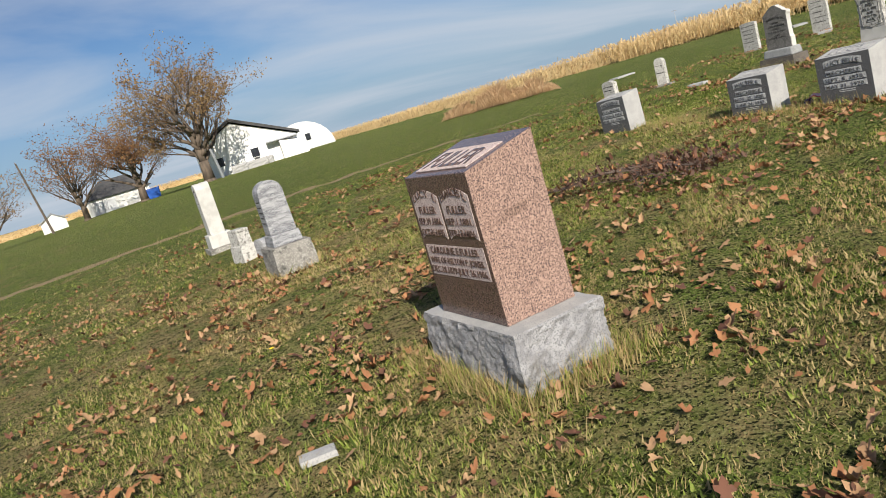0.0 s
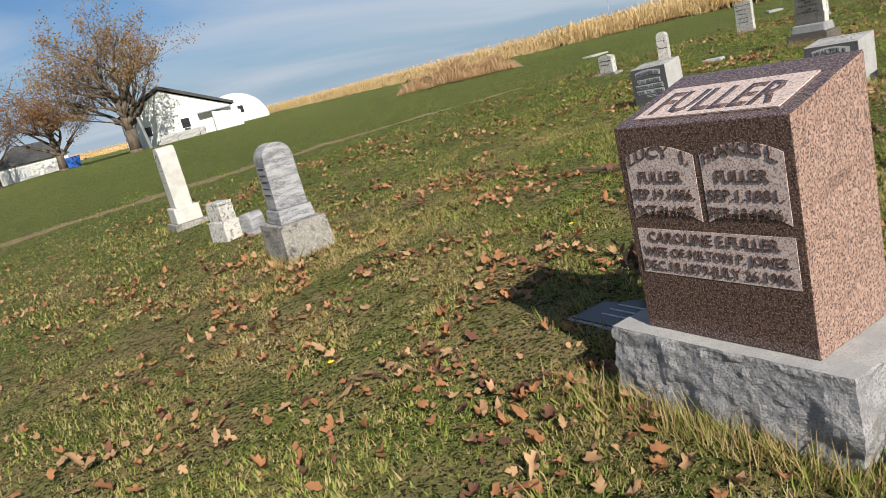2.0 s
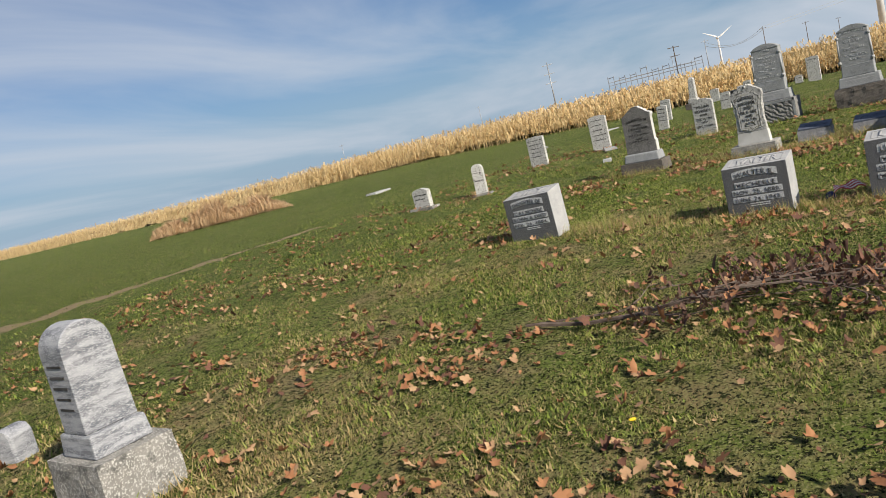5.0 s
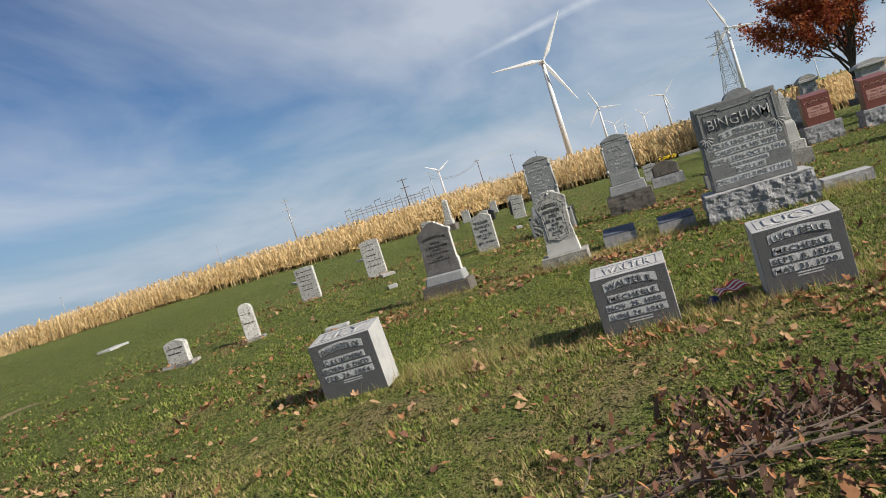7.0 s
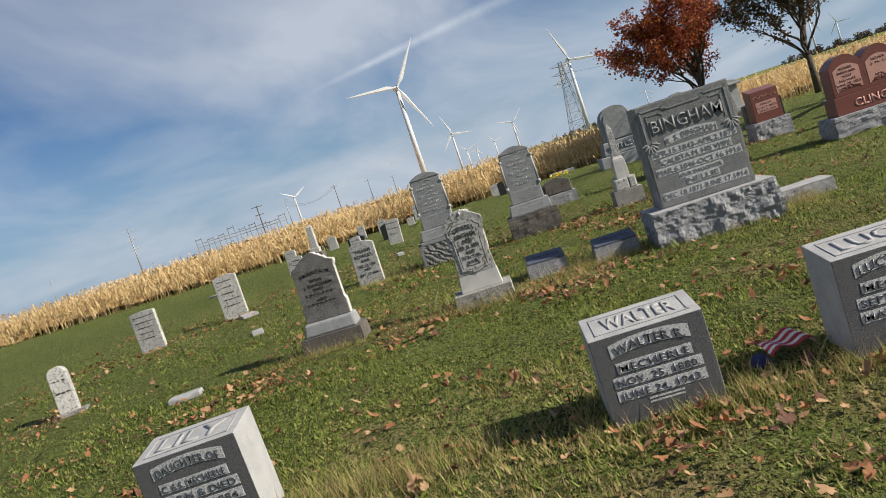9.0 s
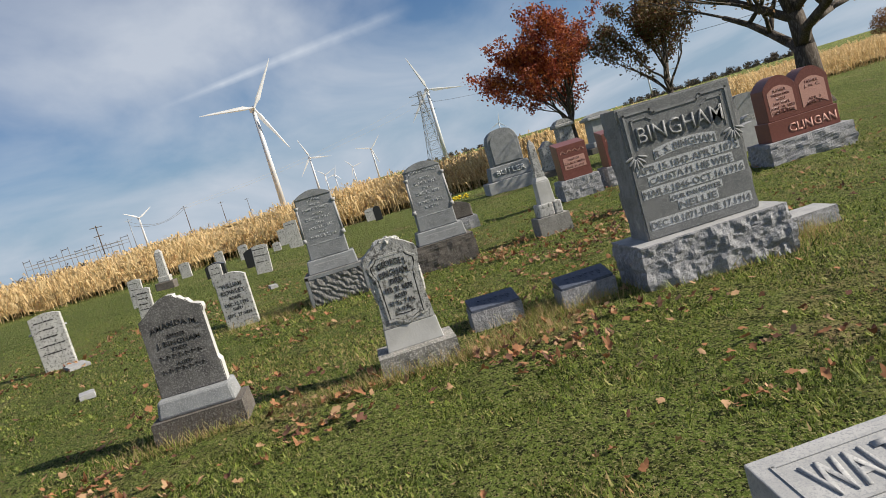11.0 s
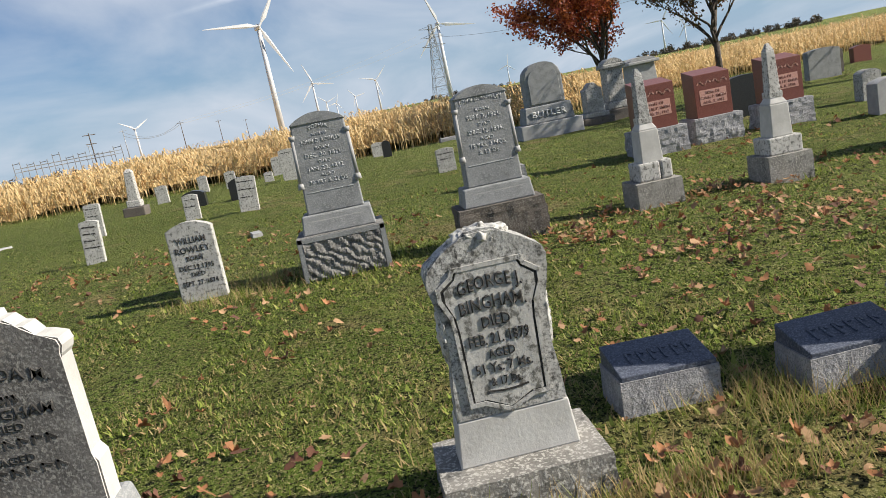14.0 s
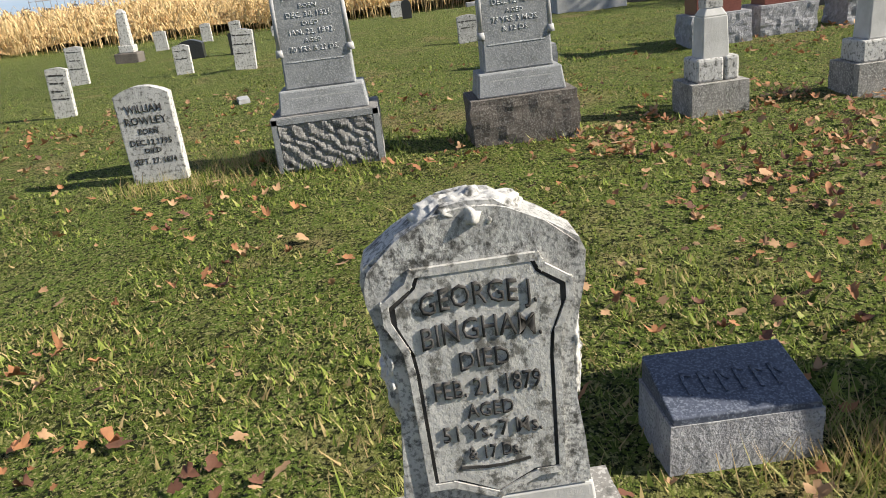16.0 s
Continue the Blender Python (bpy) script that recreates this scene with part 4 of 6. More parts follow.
def grass_clump(x0, y0, x1, y1, n, h, seed):
    """A bank of tall dry grass."""
    rs = np.random.RandomState(seed)
    s = rs.rand(n); o = rs.normal(0, 0.8, n)
    x = x0 + (x1 - x0) * s + o * 0.7; y = y0 + (y1 - y0) * s + o
    b = np.column_stack([x, y, land(x, y)])
    a = rs.uniform(0, 6.28, n); d = np.stack([np.cos(a), np.sin(a), np.zeros(n)], 1)
    hh = h * rs.uniform(0.5, 1.1, (n, 1)) * (np.clip(np.sin(s * 3.14), 0, 1) ** 0.5 * (0.75 + 0.25 * np.sin(s * 17) + 0.15 * np.sin(s * 41)))[:, None]
    mid = b + d * hh * 0.15 + np.array([[0, 0, 1]]) * hh * 0.6; tip = b + d * hh * 0.55 + np.array([[0, 0, 1]]) * hh * 0.9
    pr = np.stack([-d[:, 1], d[:, 0], np.zeros(n)], 1) * 0.012
    v = np.stack([b, mid - pr, mid + pr, mid - pr, tip, mid + pr], 1).reshape(-1, 3)
    ob = fast_mesh("tall_dry_grass", v, [3] * (2 * n), np.arange(6 * n), [M["dry_grass"]])
    tagged(ob, "clump of tall dry reddish-brown grass on the lawn", "tall grass", kind="stuff")


grass_clump(17.2, 32.2, 20.6, 27.4, 11000, 1.05, 5)


def contrail():
    """A thin vapour trail high in the sky, its sunlit white self-emitted, broken and fading at its ends."""
    m = bpy.data.materials.new("vapour_trail")
    m.use_nodes = True
    n, l = m.node_tree.nodes, m.node_tree.links
    n.clear()
    o = n.new("ShaderNodeOutputMaterial"); tr = n.new("ShaderNodeBsdfTransparent"); em = n.new("ShaderNodeEmission"); mx = n.new("ShaderNodeMixShader")
    # the ribbon glows by itself in place of sunlight on vapour
    em.inputs[0].default_value, em.inputs[1].default_value = (0.86, 0.92, 1.0, 1), 0.62
    co = n.new("ShaderNodeTexCoord"); sp = n.new("ShaderNodeSeparateXYZ"); l.new(co.outputs["Generated"], sp.inputs[0])
    tx = n.new("ShaderNodeTexNoise"); tx.inputs["Scale"].default_value, tx.inputs["Detail"].default_value = 0.012, 5
    l.new(co.outputs["Object"], tx.inputs["Vector"])
    uv = n.new("ShaderNodeUVMap"); us = n.new("ShaderNodeSeparateXYZ"); l.new(uv.outputs[0], us.inputs[0])
    pr = n.new("ShaderNodeValToRGB"); cr = pr.color_ramp
    cr.elements[0].position, cr.elements[1].position = 0.0, 1.0
    cr.elements[0].color = cr.elements[1].color = (0, 0, 0, 1)
    k = cr.elements.new(0.5); k.color = (1, 1, 1, 1)
    l.new(us.outputs["Y"], pr.inputs[0])
    en = n.new("ShaderNodeValToRGB"); ce = en.color_ramp
    ce.elements[0].color = ce.elements[1].color = (0, 0, 0, 1)
    k = ce.elements.new(0.25); k.color = (1, 1, 1, 1)
    k = ce.elements.new(0.7); k.color = (0.8, 0.8, 0.8, 1)
    l.new(us.outputs["X"], en.inputs[0])
    m1 = n.new("ShaderNodeMath"); m1.operation = "MULTIPLY"; l.new(pr.outputs[0], m1.inputs[0]); l.new(en.outputs[0], m1.inputs[1])
    m2 = n.new("ShaderNodeMath"); m2.operation = "MULTIPLY"; l.new(m1.outputs[0], m2.inputs[0]); l.new(tx.outputs["Fac"], m2.inputs[1])
    l.new(m2.outputs[0], mx.inputs[0]); l.new(tr.outputs[0], mx.inputs[1]); l.new(em.outputs[0], mx.inputs[2]); l.new(mx.outputs[0], o.inputs[0])
    vv, ff = [], []
    cnt = 20
    for i in range(cnt + 1):
        s = i / cnt
        c = Vector(sky_point(11.5, 9.35, 3000)).lerp(Vector(sky_point(-9.0, 11.6, 3000)), s)
        h = 13 + 22 * s
        vv += [c - Vector((0, 0, h)), c + Vector((0, 0, h))]
        if i:
            ff.append((2 * i - 2, 2 * i, 2 * i + 1, 2 * i - 1))
    ob = mesh_object("contrail", vv, ff, m)
    uvl = ob.data.uv_layers.new(name="UVMap")
    for lp in ob.data.loops:
        uvl.data[lp.index].uv = (lp.vertex_index // 2 / cnt, lp.vertex_index % 2)
    tagged(ob, "thin white vapour trail across the blue sky", "contrail", kind="structure")


contrail()

# ---------------------------------------------------------------- gravestones near the start
def pink_monument():
    e = thing("pink_granite_monument", 1.49, 3.21, "pink granite family monument with polished inscribed front on a grey base", "gravestone", turn=-90)
    rock_block("base", e, M["grey_rock"], 0.92, 0.50, -0.05, 0.315, amp=0.024, cuts=40, seed=3, top_mat=M["grey_sawn"])
    g = 0.315
    bm = bmesh.new(); box_bm(bm, 0.66, 0.40, g, 1.06, y=0.06, back_lift=0.10, bevel=0.004)
    bmesh.ops.subdivide_edges(bm, edges=[ed for ed in bm.edges if ed.calc_length() > 0.2], cuts=14, use_grid_fill=True)
    for v in bm.verts:
        if v.co.x > 0.325 and 0.075 < v.co.y < 0.45:
            v.co.x += 0.006 * noise.noise(v.co * 14) + 0.004 * noise.noise(v.co * 30)
            c = (Vector((v.co.y - 0.25, v.co.z - 0.80)))
            if c.length < 0.12:
                v.co.x -= 0.016 * (1 - c.length / 0.12) * (1 if c.y < 0.02 else -0.4)
    ob = bm_object("die", bm, [M["pink_polished"], M["pink_rough"]], e)
    for p in ob.data.polygons:
        if abs(p.normal.x) > 0.6 or p.normal.y > 0.6:
            p.material_index = 1
    f = 0.06
    for sx, a, b, c, d_ in ((-0.155, "LUCY  I.", "FULLER", "SEP.19.1886.", "OCT.31.1905."), (0.155, "FRANCES L.", "FULLER", "SEP.1.1881.", "FEB.13.1906.")):
        arched_panel("panel", e, M["pink_frost"], 0.285, 0.735, 0.955, f, x=sx, bow=0.035, thick=0.002)
        lettering(e, a, sx, 0.925, 0.040, M["pink_polished"], y=f - 0.001, width=0.25, bow=0.03, depth=0.005, bold=0.0)
        lettering(e, b, sx, 0.868, 0.040, M["pink_polished"], y=f - 0.001, width=0.18, depth=0.005, bold=0.0)
        lettering(e, c, sx, 0.810, 0.036, M["pink_polished"], y=f - 0.001, width=0.26, depth=0.005, bold=0.0)
        lettering(e, d_, sx, 0.752, 0.036, M["pink_polished"], y=f - 0.001, width=0.26, depth=0.005, bold=0.0)
    arched_panel("panel", e, M["pink_frost"], 0.60, 0.535, 0.70, f, thick=0.002)
    lettering(e, "CAROLINE E.FULLER", 0, 0.655, 0.038, M["pink_polished"], y=f - 0.001, width=0.50, depth=0.005, bold=0.0)
    lettering(e, "WIFE OF-MILTON P. JONES.", 0, 0.603, 0.033, M["pink_polished"], y=f - 0.001, width=0.56, depth=0.005, bold=0.0)
    lettering(e, "DEC.18.1879-JULY 26.1906.", 0, 0.550, 0.036, M["pink_polished"], y=f - 0.001, width=0.58, depth=0.005, bold=0.0)
    # the name on the sloping top
    tl = lettering(e, "FULLER", 0, 0.0, 0.16, M["pink_polished"], y=0, width=0.46, depth=0.004, bold=0.02, name="top_lettering")
    pn = arched_panel("top_panel", e, M["pink_frost"], 0.54, -0.03, 0.20, 0.0, thick=0.002)
    for o in (tl, pn):
        o.matrix_basis = Matrix.Translation((0, 0.135, 1.083)) @ Matrix.Rotation(math.atan2(0.10, 0.40) - math.pi / 2, 4, "X")
    return e


pink_monument()


def flat_marker():
    e = thing("flush_marker", 1.86, 4.12, "flat dark bronze-like grave marker with a pale rim in the grass", "grave marker", turn=-90)
    block("slab", e, M["grey_sawn"], 0.58, 0.34, -0.05, 0.04, bevel=0.008)
    block("plate", e, M["black_granite"], 0.53, 0.30, 0.035, 0.046, y=0.02, bevel=0.003)
    for z in (0.11, 0.17, 0.23):
        bm = bmesh.new(); box_bm(bm, 0.30, 0.012, 0.044, 0.049, y=z, bevel=0.001)
        bm_object("lettering", bm, M["dark_frost"], e)


flat_marker()


def veined_column():
    e = thing("veined_marble_headstone", 1.72, 8.10, "grey veined marble column headstone on a stepped rough limestone base", "gravestone", turn=-90, side=0)
    rock_block("base", e, M["lime_base"], 0.54, 0.44, -0.06, 0.34, amp=0.018, cuts=9, seed=11)
    block("plinth", e, M["marble_vein"], 0.36, 0.34, 0.34, 0.47, y=0.05, wt=0.34, dt=0.32, bevel=0.012)
    bm = bmesh.new()
    # shaft: slab with rounded head, its broad flank towards the sun
    n = 12
    pts = [(0.0, 0.47), (0.30, 0.47)] + [(0.285 - 0.0, 0.90)] + [(0.145 + 0.14 * math.cos(math.pi * k / n), 0.93 + 0.13 * math.sin(math.pi * k / n) * (1.0)) for k in range(n + 1)] + [(0.005, 0.90)]
    f = [bm.verts.new((-0.12, a + 0.07, c)) for a, c in pts]; b = [bm.verts.new((0.12, a + 0.07, c)) for a, c in pts]
    bm.faces.new(f); bm.faces.new(list(reversed(b)))
    for i in range(len(pts)):
        bm.faces.new((f[(i + 1) % len(pts)], f[i], b[i], b[(i + 1) % len(pts)]))
    bmesh.ops.bevel(bm, geom=list(bm.edges), offset=0.006, segments=1, affect="EDGES")
    bm_object("shaft", bm, M["marble_vein"], e)
    for k in range(5):
        strip("lettering", e, M["ink"], [(-0.07, 0.85 - 0.06 * k), (0.07, 0.85 - 0.06 * k)], 0.014, 0.072, 0.002)


veined_column()


def white_column():
    e = thing("white_marble_headstone", 1.72, 12.3, "white marble headstone with a rounded head on two plinths", "gravestone", turn=-90)
    rock_block("base", e, M["lime_base"], 0.52, 0.46, -0.05, 0.10, amp=0.012, cuts=5, seed=15)
    block("plinth", e, M["marble_clean"], 0.40, 0.36, 0.10, 0.32, y=0.05, bevel=0.015)
    slab("shaft", e, M["marble_clean"], 0.30, 0.24, 0.32, 1.16, rise=0.10, y=0.10, style="round", bevel=0.012, wb=0.32)
    strip("carved_arch", e, M["ink"], [(-0.09, 0.95), (-0.08, 1.02), (0, 1.07), (0.08, 1.02), (0.09, 0.95)], 0.014, 0.10, 0.002)
    for k in range(5):
        strip("lettering", e, M["marble_dirty"], [(-0.09, 0.90 - 0.055 * k), (0.09, 0.90 - 0.055 * k)], 0.016, 0.10, 0.002)


white_column()


def broken_stones():
    e = thing("small_white_headstone", 1.74, 10.08, "small chipped white marble headstone on a square plinth", "gravestone", turn=-78)
    block("plinth", e, M["marble"], 0.40, 0.25, -0.05, 0.25, wt=0.36, dt=0.22, bevel=0.012)
    rock_block("block", e, M["marble"], 0.27, 0.17, 0.25, 0.45, y=0.04, amp=0.015, cuts=6, seed=5)
    block("cap", e, M["marble"], 0.30, 0.18, 0.43, 0.47, y=0.035, bevel=0.012)
    k = thing("small_rounded_headstone", 2.0, 9.80, "little grey headstone with a rounded lamb-shaped top", "gravestone", turn=-70)
    slab("body", k, M["marble_vein"], 0.22, 0.20, -0.05, 0.27, rise=0.06, style="round", bevel=0.02)


broken_stones()


def paver():
    e = thing("stone_chip", 0.60, 3.22, "small pale broken block of stone lying in the grass", "stone", turn=-12, sink=0.0)
    rock_block("chip", e, M["grey_sawn"], 0.17, 0.09, -0.02, 0.04, amp=0.006, cuts=4, seed=77)


paver()

# ---------------------------------------------------------------- the row of three slant markers


def slant_marker(x, y, w, top, lines, seed, lean=0.0, side=0.0, turn=-90.0, h=0.46):
    e = thing("granite_marker", x, y, "low dark grey granite marker with raised lettering and pale sides", "gravestone", turn=turn, lean=lean, side=side, group="row of low granite markers")
    bm = bmesh.new(); box_bm(bm, w, 0.29, -0.08, h, back_lift=0.045, bevel=0.004)
    ob = bm_object("block", bm, [M["dark_polished"], M["grey_sawn"]], e)
    for p in ob.data.polygons:
        if p.normal.y > -0.6:
            p.material_index = 1
    m, hi = M["dark_frost"], M["dark_polished"]
    z = h - 0.105
    arched_panel("panel", e, m, w * 0.70, z, z + 0.062, 0.0, bow=0.022, thick=0.002)
    lettering(e, lines[0], 0, z + 0.008, 0.044, hi, y=-0.001, width=w * 0.62, bow=0.020, bold=0.002, depth=0.005)
    for k, t in enumerate(lines[1:]):
        z = h - 0.185 - 0.066 * k
        ww = w * (0.66 if k == 0 else 0.78)
        arched_panel("panel", e, m, ww, z, z + 0.052, 0.0, thick=0.002)
        lettering(e, t, 0, z + 0.008, 0.036, hi, y=-0.001, width=ww * 0.93, bold=0.002, depth=0.005)
    for k in range(2):
        strip("rule", e, m, [(-0.07, h - 0.335 - 0.018 * k), (0.09, h - 0.335 - 0.018 * k)], 0.008, 0.0, 0.002)
    tl = lettering(e, top, 0, -0.05, 0.13, M["grey_sawn"], y=0, width=w * 0.66, bold=0.02, depth=0.003, name="top_lettering")
    tl.matrix_basis = Matrix.Translation((0, 0.13, h + 0.022)) @ Matrix.Rotation(math.atan2(0.045, 0.29) - math.pi / 2, 4, "X")
    fr = [(-w * 0.41, -0.085), (w * 0.41, -0.085), (w * 0.41, 0.11), (-w * 0.41, 0.11), (-w * 0.41, -0.085)]
    s = strip("top_border", e, M["grey_sawn"], fr, 0.010, 0.0, 0.002)
    s.matrix_basis = tl.matrix_basis.copy()
    return e


slant_marker(6.85, 8.10, 0.56, "LILY", ("DAUGHTER OF", "C. & S. MECHERLE", "BORN & DIED", "FEB. 26, 1884."), 1, side=-2.0, h=0.50)
slant_marker(6.82, 5.80, 0.54, "WALTER", ("WALTER R.", "MECHERLE", "NOV. 25, 1880.", "JUNE 24, 1943."), 2, side=0.0, h=0.45)
slant_marker(6.80, 4.66, 0.56, "LUCY", ("LUCY BELLE", "MECHERLE", "SEPT. 8, 1870.", "MAY 31, 1920."), 3, h=0.50)


def folded_flag():
    e = thing("fallen_flag", 7.02, 5.14, "small faded striped cloth flag lying crumpled in the grass", "flag", turn=-80, sink=-0.0)
    n = 7
    for k in range(n):
        bm = bmesh.new()
        rows = []
        for i in range(13):
            s = i / 12
            x = -0.10 + 0.24 * s
            z = 0.05 + 0.018 * math.sin(s * 9 + k * 0.3) + 0.03 * math.sin(s * 3.0)
            y0, y1 = 0.018 * k, 0.018 * (k + 1)
            rows.append((bm.verts.new((x, y0, z + 0.004 * k)), bm.verts.new((x, y1, z + 0.004 * (k + 1)))))
        for a, b in zip(rows, rows[1:]):
            bm.faces.new((a[0], b[0], b[1], a[1]))
        got = bmesh.ops.extrude_face_region(bm, geom=list(bm.faces))
        for v in got["geom"]:
            if isinstance(v, bmesh.types.BMVert):
                v.co.z += 0.004
        bm_object("stripe", bm, M["flag_red"] if k % 2 == 0 else M["flag_white"], e)
    bm = bmesh.new(); box_bm(bm, 0.10, 0.10, 0.0, 0.06, x=-0.13, y=0.02, wt=0.05, dt=0.06, bevel=0.015)
    bm_object("canton", bm, M["flag_blue"], e)


folded_flag()

# ---------------------------------------------------------------- second row


def dark_headstone():
    e = thing("dark_fronted_headstone", 10.45, 8.24, "marble headstone with dark front, pale sides and a notched curved head on two plinths", "gravestone", turn=-90, side=1.0)
    rock_block("base", e, M["sandstone"], 0.62, 0.36, -0.06, 0.19, amp=0.008, cuts=6, seed=21)
    block("plinth", e, M["grey_marble"], 0.54, 0.28, 0.19, 0.32, y=0.04, wt=0.50, dt=0.24, bevel=0.02)
    # stepped, broken head: the curve survives on one side, the other has chipped down to the shoulder
    left = [(-0.23, 0.32), (-0.23, 0.47), (-0.215, 0.50), (-0.215, 0.80), (-0.225, 0.815), (-0.225, 0.865), (-0.17, 0.90), (-0.11, 0.95), (-0.06, 0.985)]
    right = [(0.0, 1.0), (0.045, 0.995), (0.05, 0.975), (0.075, 0.972), (0.10, 0.945), (0.125, 0.94), (0.15, 0.905), (0.175, 0.90), (0.215, 0.885), (0.222, 0.86), (0.215, 0.835), (0.205, 0.82), (0.21, 0.50), (0.23, 0.47), (0.23, 0.32)]
    pts = left + right
    bm = bmesh.new()
    fv = [bm.verts.new((a, 0.13, c)) for a, c in pts]; bv = [bm.verts.new((a, 0.235, c)) for a, c in pts]
    front = bm.faces.new(list(reversed(fv))); bm.faces.new(bv)
    for i in range(len(pts)):
        j = (i + 1) % len(pts)
        bm.faces.new((fv[i], fv[j], bv[j], bv[i]))
    bmesh.ops.bevel(bm, geom=list(front.edges), offset=0.006, segments=2, affect="EDGES")
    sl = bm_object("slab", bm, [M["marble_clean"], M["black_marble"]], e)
    # dark marble on the front face only; edges and back keep the pale one
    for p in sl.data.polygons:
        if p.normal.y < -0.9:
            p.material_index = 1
    f = 0.13
    for t, z, h, w, bow in (("AMANDA M.", 0.765, 0.040, 0.33, 0.025), ("J. BINGHAM", 0.665, 0.036, 0.30, 0), ("DIED", 0.625, 0.026, 0.10, 0), ("AGED", 0.52, 0.026, 0.11, 0)):
        lettering(e, t, 0, z, h, M["ink"], y=f, width=w, bow=bow, depth=0.003, bold=0.008)
    for z, w in ((0.725, 0.12), (0.585, 0.30), (0.49, 0.32)):
        for i in range(7):
            strip("lettering", e, M["ink"], [(-w / 2 + w * i / 7, z - 0.010), (-w / 2 + w * i / 7, z + 0.012), (-w / 2 + w * (i + 0.55) / 7, z - 0.006 + 0.006 * (i % 3))], 0.008, f, 0.002)


dark_headstone()


def scroll_headstone():
    """White marble, a framed shield panel under a carved crest, leaf scrolls down both edges."""
    e = thing("carved_marble_headstone", 10.44, 6.68, "white marble headstone with carved crest, shield panel and black weathering", "gravestone", turn=-90, lean=1.0)
    rock_block("base", e, M["lime_base"], 0.56, 0.36, -0.08, 0.16, amp=0.014, cuts=10, seed=31)
    y0 = 0.12
    # foot
    block("foot", e, M["marble_clean"], 0.445, 0.13, 0.16, 0.315, y=y0 - 0.004, wt=0.41, dt=0.12, bevel=0.006)
    # body outline
    half = [(0.203, 0.31), (0.199, 0.34), (0.193, 0.42), (0.182, 0.50), (0.178, 0.58), (0.184, 0.64), (0.200, 0.70), (0.212, 0.75), (0.216, 0.785), (0.205, 0.81), (0.14, 0.850), (0.075, 0.880), (0.05, 0.895), (0.0, 0.900)]
    pts = [(-a, z) for a, z in half] + [(a, z) for a, z in reversed(half[:-1])]
    bm = bmesh.new()
    f = [bm.verts.new((a, y0, z)) for a, z in pts]; b = [bm.verts.new((a, y0 + 0.095, z)) for a, z in pts]
    ff = bm.faces.new(list(reversed(f))); bm.faces.new(b)
    for i in range(len(pts)):
        bm.faces.new((f[i], f[(i + 1) % len(pts)], b[(i + 1) % len(pts)], b[i]))
    bmesh.ops.bevel(bm, geom=list(ff.edges), offset=0.008, segments=2, affect="EDGES")
    bm_object("slab", bm, M["marble_dirty"], e)
    panel = [(0.0, 0.335), (-0.085, 0.372), (-0.13, 0.372), (-0.135, 0.60), (-0.14, 0.645), (-0.165, 0.70), (-0.165, 0.735), (-0.12, 0.765), (-0.11, 0.785), (0.11, 0.785), (0.12, 0.765), (0.165, 0.735), (0.165, 0.70), (0.14, 0.645), (0.135, 0.60), (0.13, 0.372), (0.085, 0.372), (0.0, 0.335)]
    bm = bmesh.new()
    pv = [bm.verts.new((a * 0.96, y0 - 0.006, z)) for a, z in panel[:-1]]
    fc = bm.faces.new(pv)
    got = bmesh.ops.extrude_face_region(bm, geom=[fc])
    for v in got["geom"]:
        if isinstance(v, bmesh.types.BMVert):
            v.co.y += 0.01
    bm_object("shield_panel", bm, M["marble"], e)
    strip("groove", e, M["ink"], panel, 0.014, y0 - 0.001, 0.002)
    outer = [(a * 1.07, z + (0.008 if z > 0.5 else -0.010)) for a, z in panel]
    strip("moulding", e, M["marble"], outer, 0.014, y0 - 0.001, 0.007)
    f = y0 - 0.006
    for t, x, z, h, w, bow in (("GEORGE J.", 0.0, 0.712, 0.042, 0.225, 0.012), ("BINGHAM.", 0.0, 0.650, 0.042, 0.235, 0.010), ("DIED", 0, 0.600, 0.036, 0.10, 0.004), ("FEB. 21. 1879", 0, 0.548, 0.036, 0.215, 0),
                               ("AGED", 0, 0.503, 0.029, 0.095, 0), ("51 Ys. 7 Ms.", 0, 0.458, 0.032, 0.205, 0), ("& 17 Ds.", 0, 0.413, 0.028, 0.11, 0)):
        lettering(e, t, x, z, h, M["ink"], y=f, width=w, bow=bow, depth=0.004, bold=0.004)
    strip("rule", e, M["ink"], [(-0.07, 0.398), (-0.02, 0.392), (0.02, 0.392), (0.07, 0.398)], 0.006, f, 0.002)
    # carved crest of flowers, and leaf scrolls down both edges

    def lump(name, c, size, freq, amp, seed):
        bm = bmesh.new()
        bmesh.ops.create_icosphere(bm, subdivisions=5, radius=1.0, matrix=Matrix.Translation(c) @ Matrix.Diagonal((*size, 1)))
        o = Vector((seed * 7.3, seed * 3.1, seed))
        for v in bm.verts:
            d = (v.co - Vector(c)).normalized()
            k = noise.noise(v.co * freq + o)
            v.co += d * amp * (abs(k) * 1.6 - 0.35 + 0.4 * noise.noise(v.co * freq * 2.3 + o))
        bm_object(name, bm, M["marble"], e, True)
    lump("carved_flowers", (0, y0 + 0.045, 0.872), (0.105, 0.046, 0.032), 38, 0.017, 1)
    for s in (-1, 1):
        lump("carved_scroll", (s * 0.184, y0 + 0.045, 0.60), (0.018, 0.042, 0.115), 40, 0.014, 3 + s)
    for c in e.children:
        if not c.name.startswith("base"):
            c.matrix_basis = Matrix.Translation((0, 0, -0.012)) @ Matrix.Diagonal((0.935, 1, 1.07, 1))


scroll_headstone()


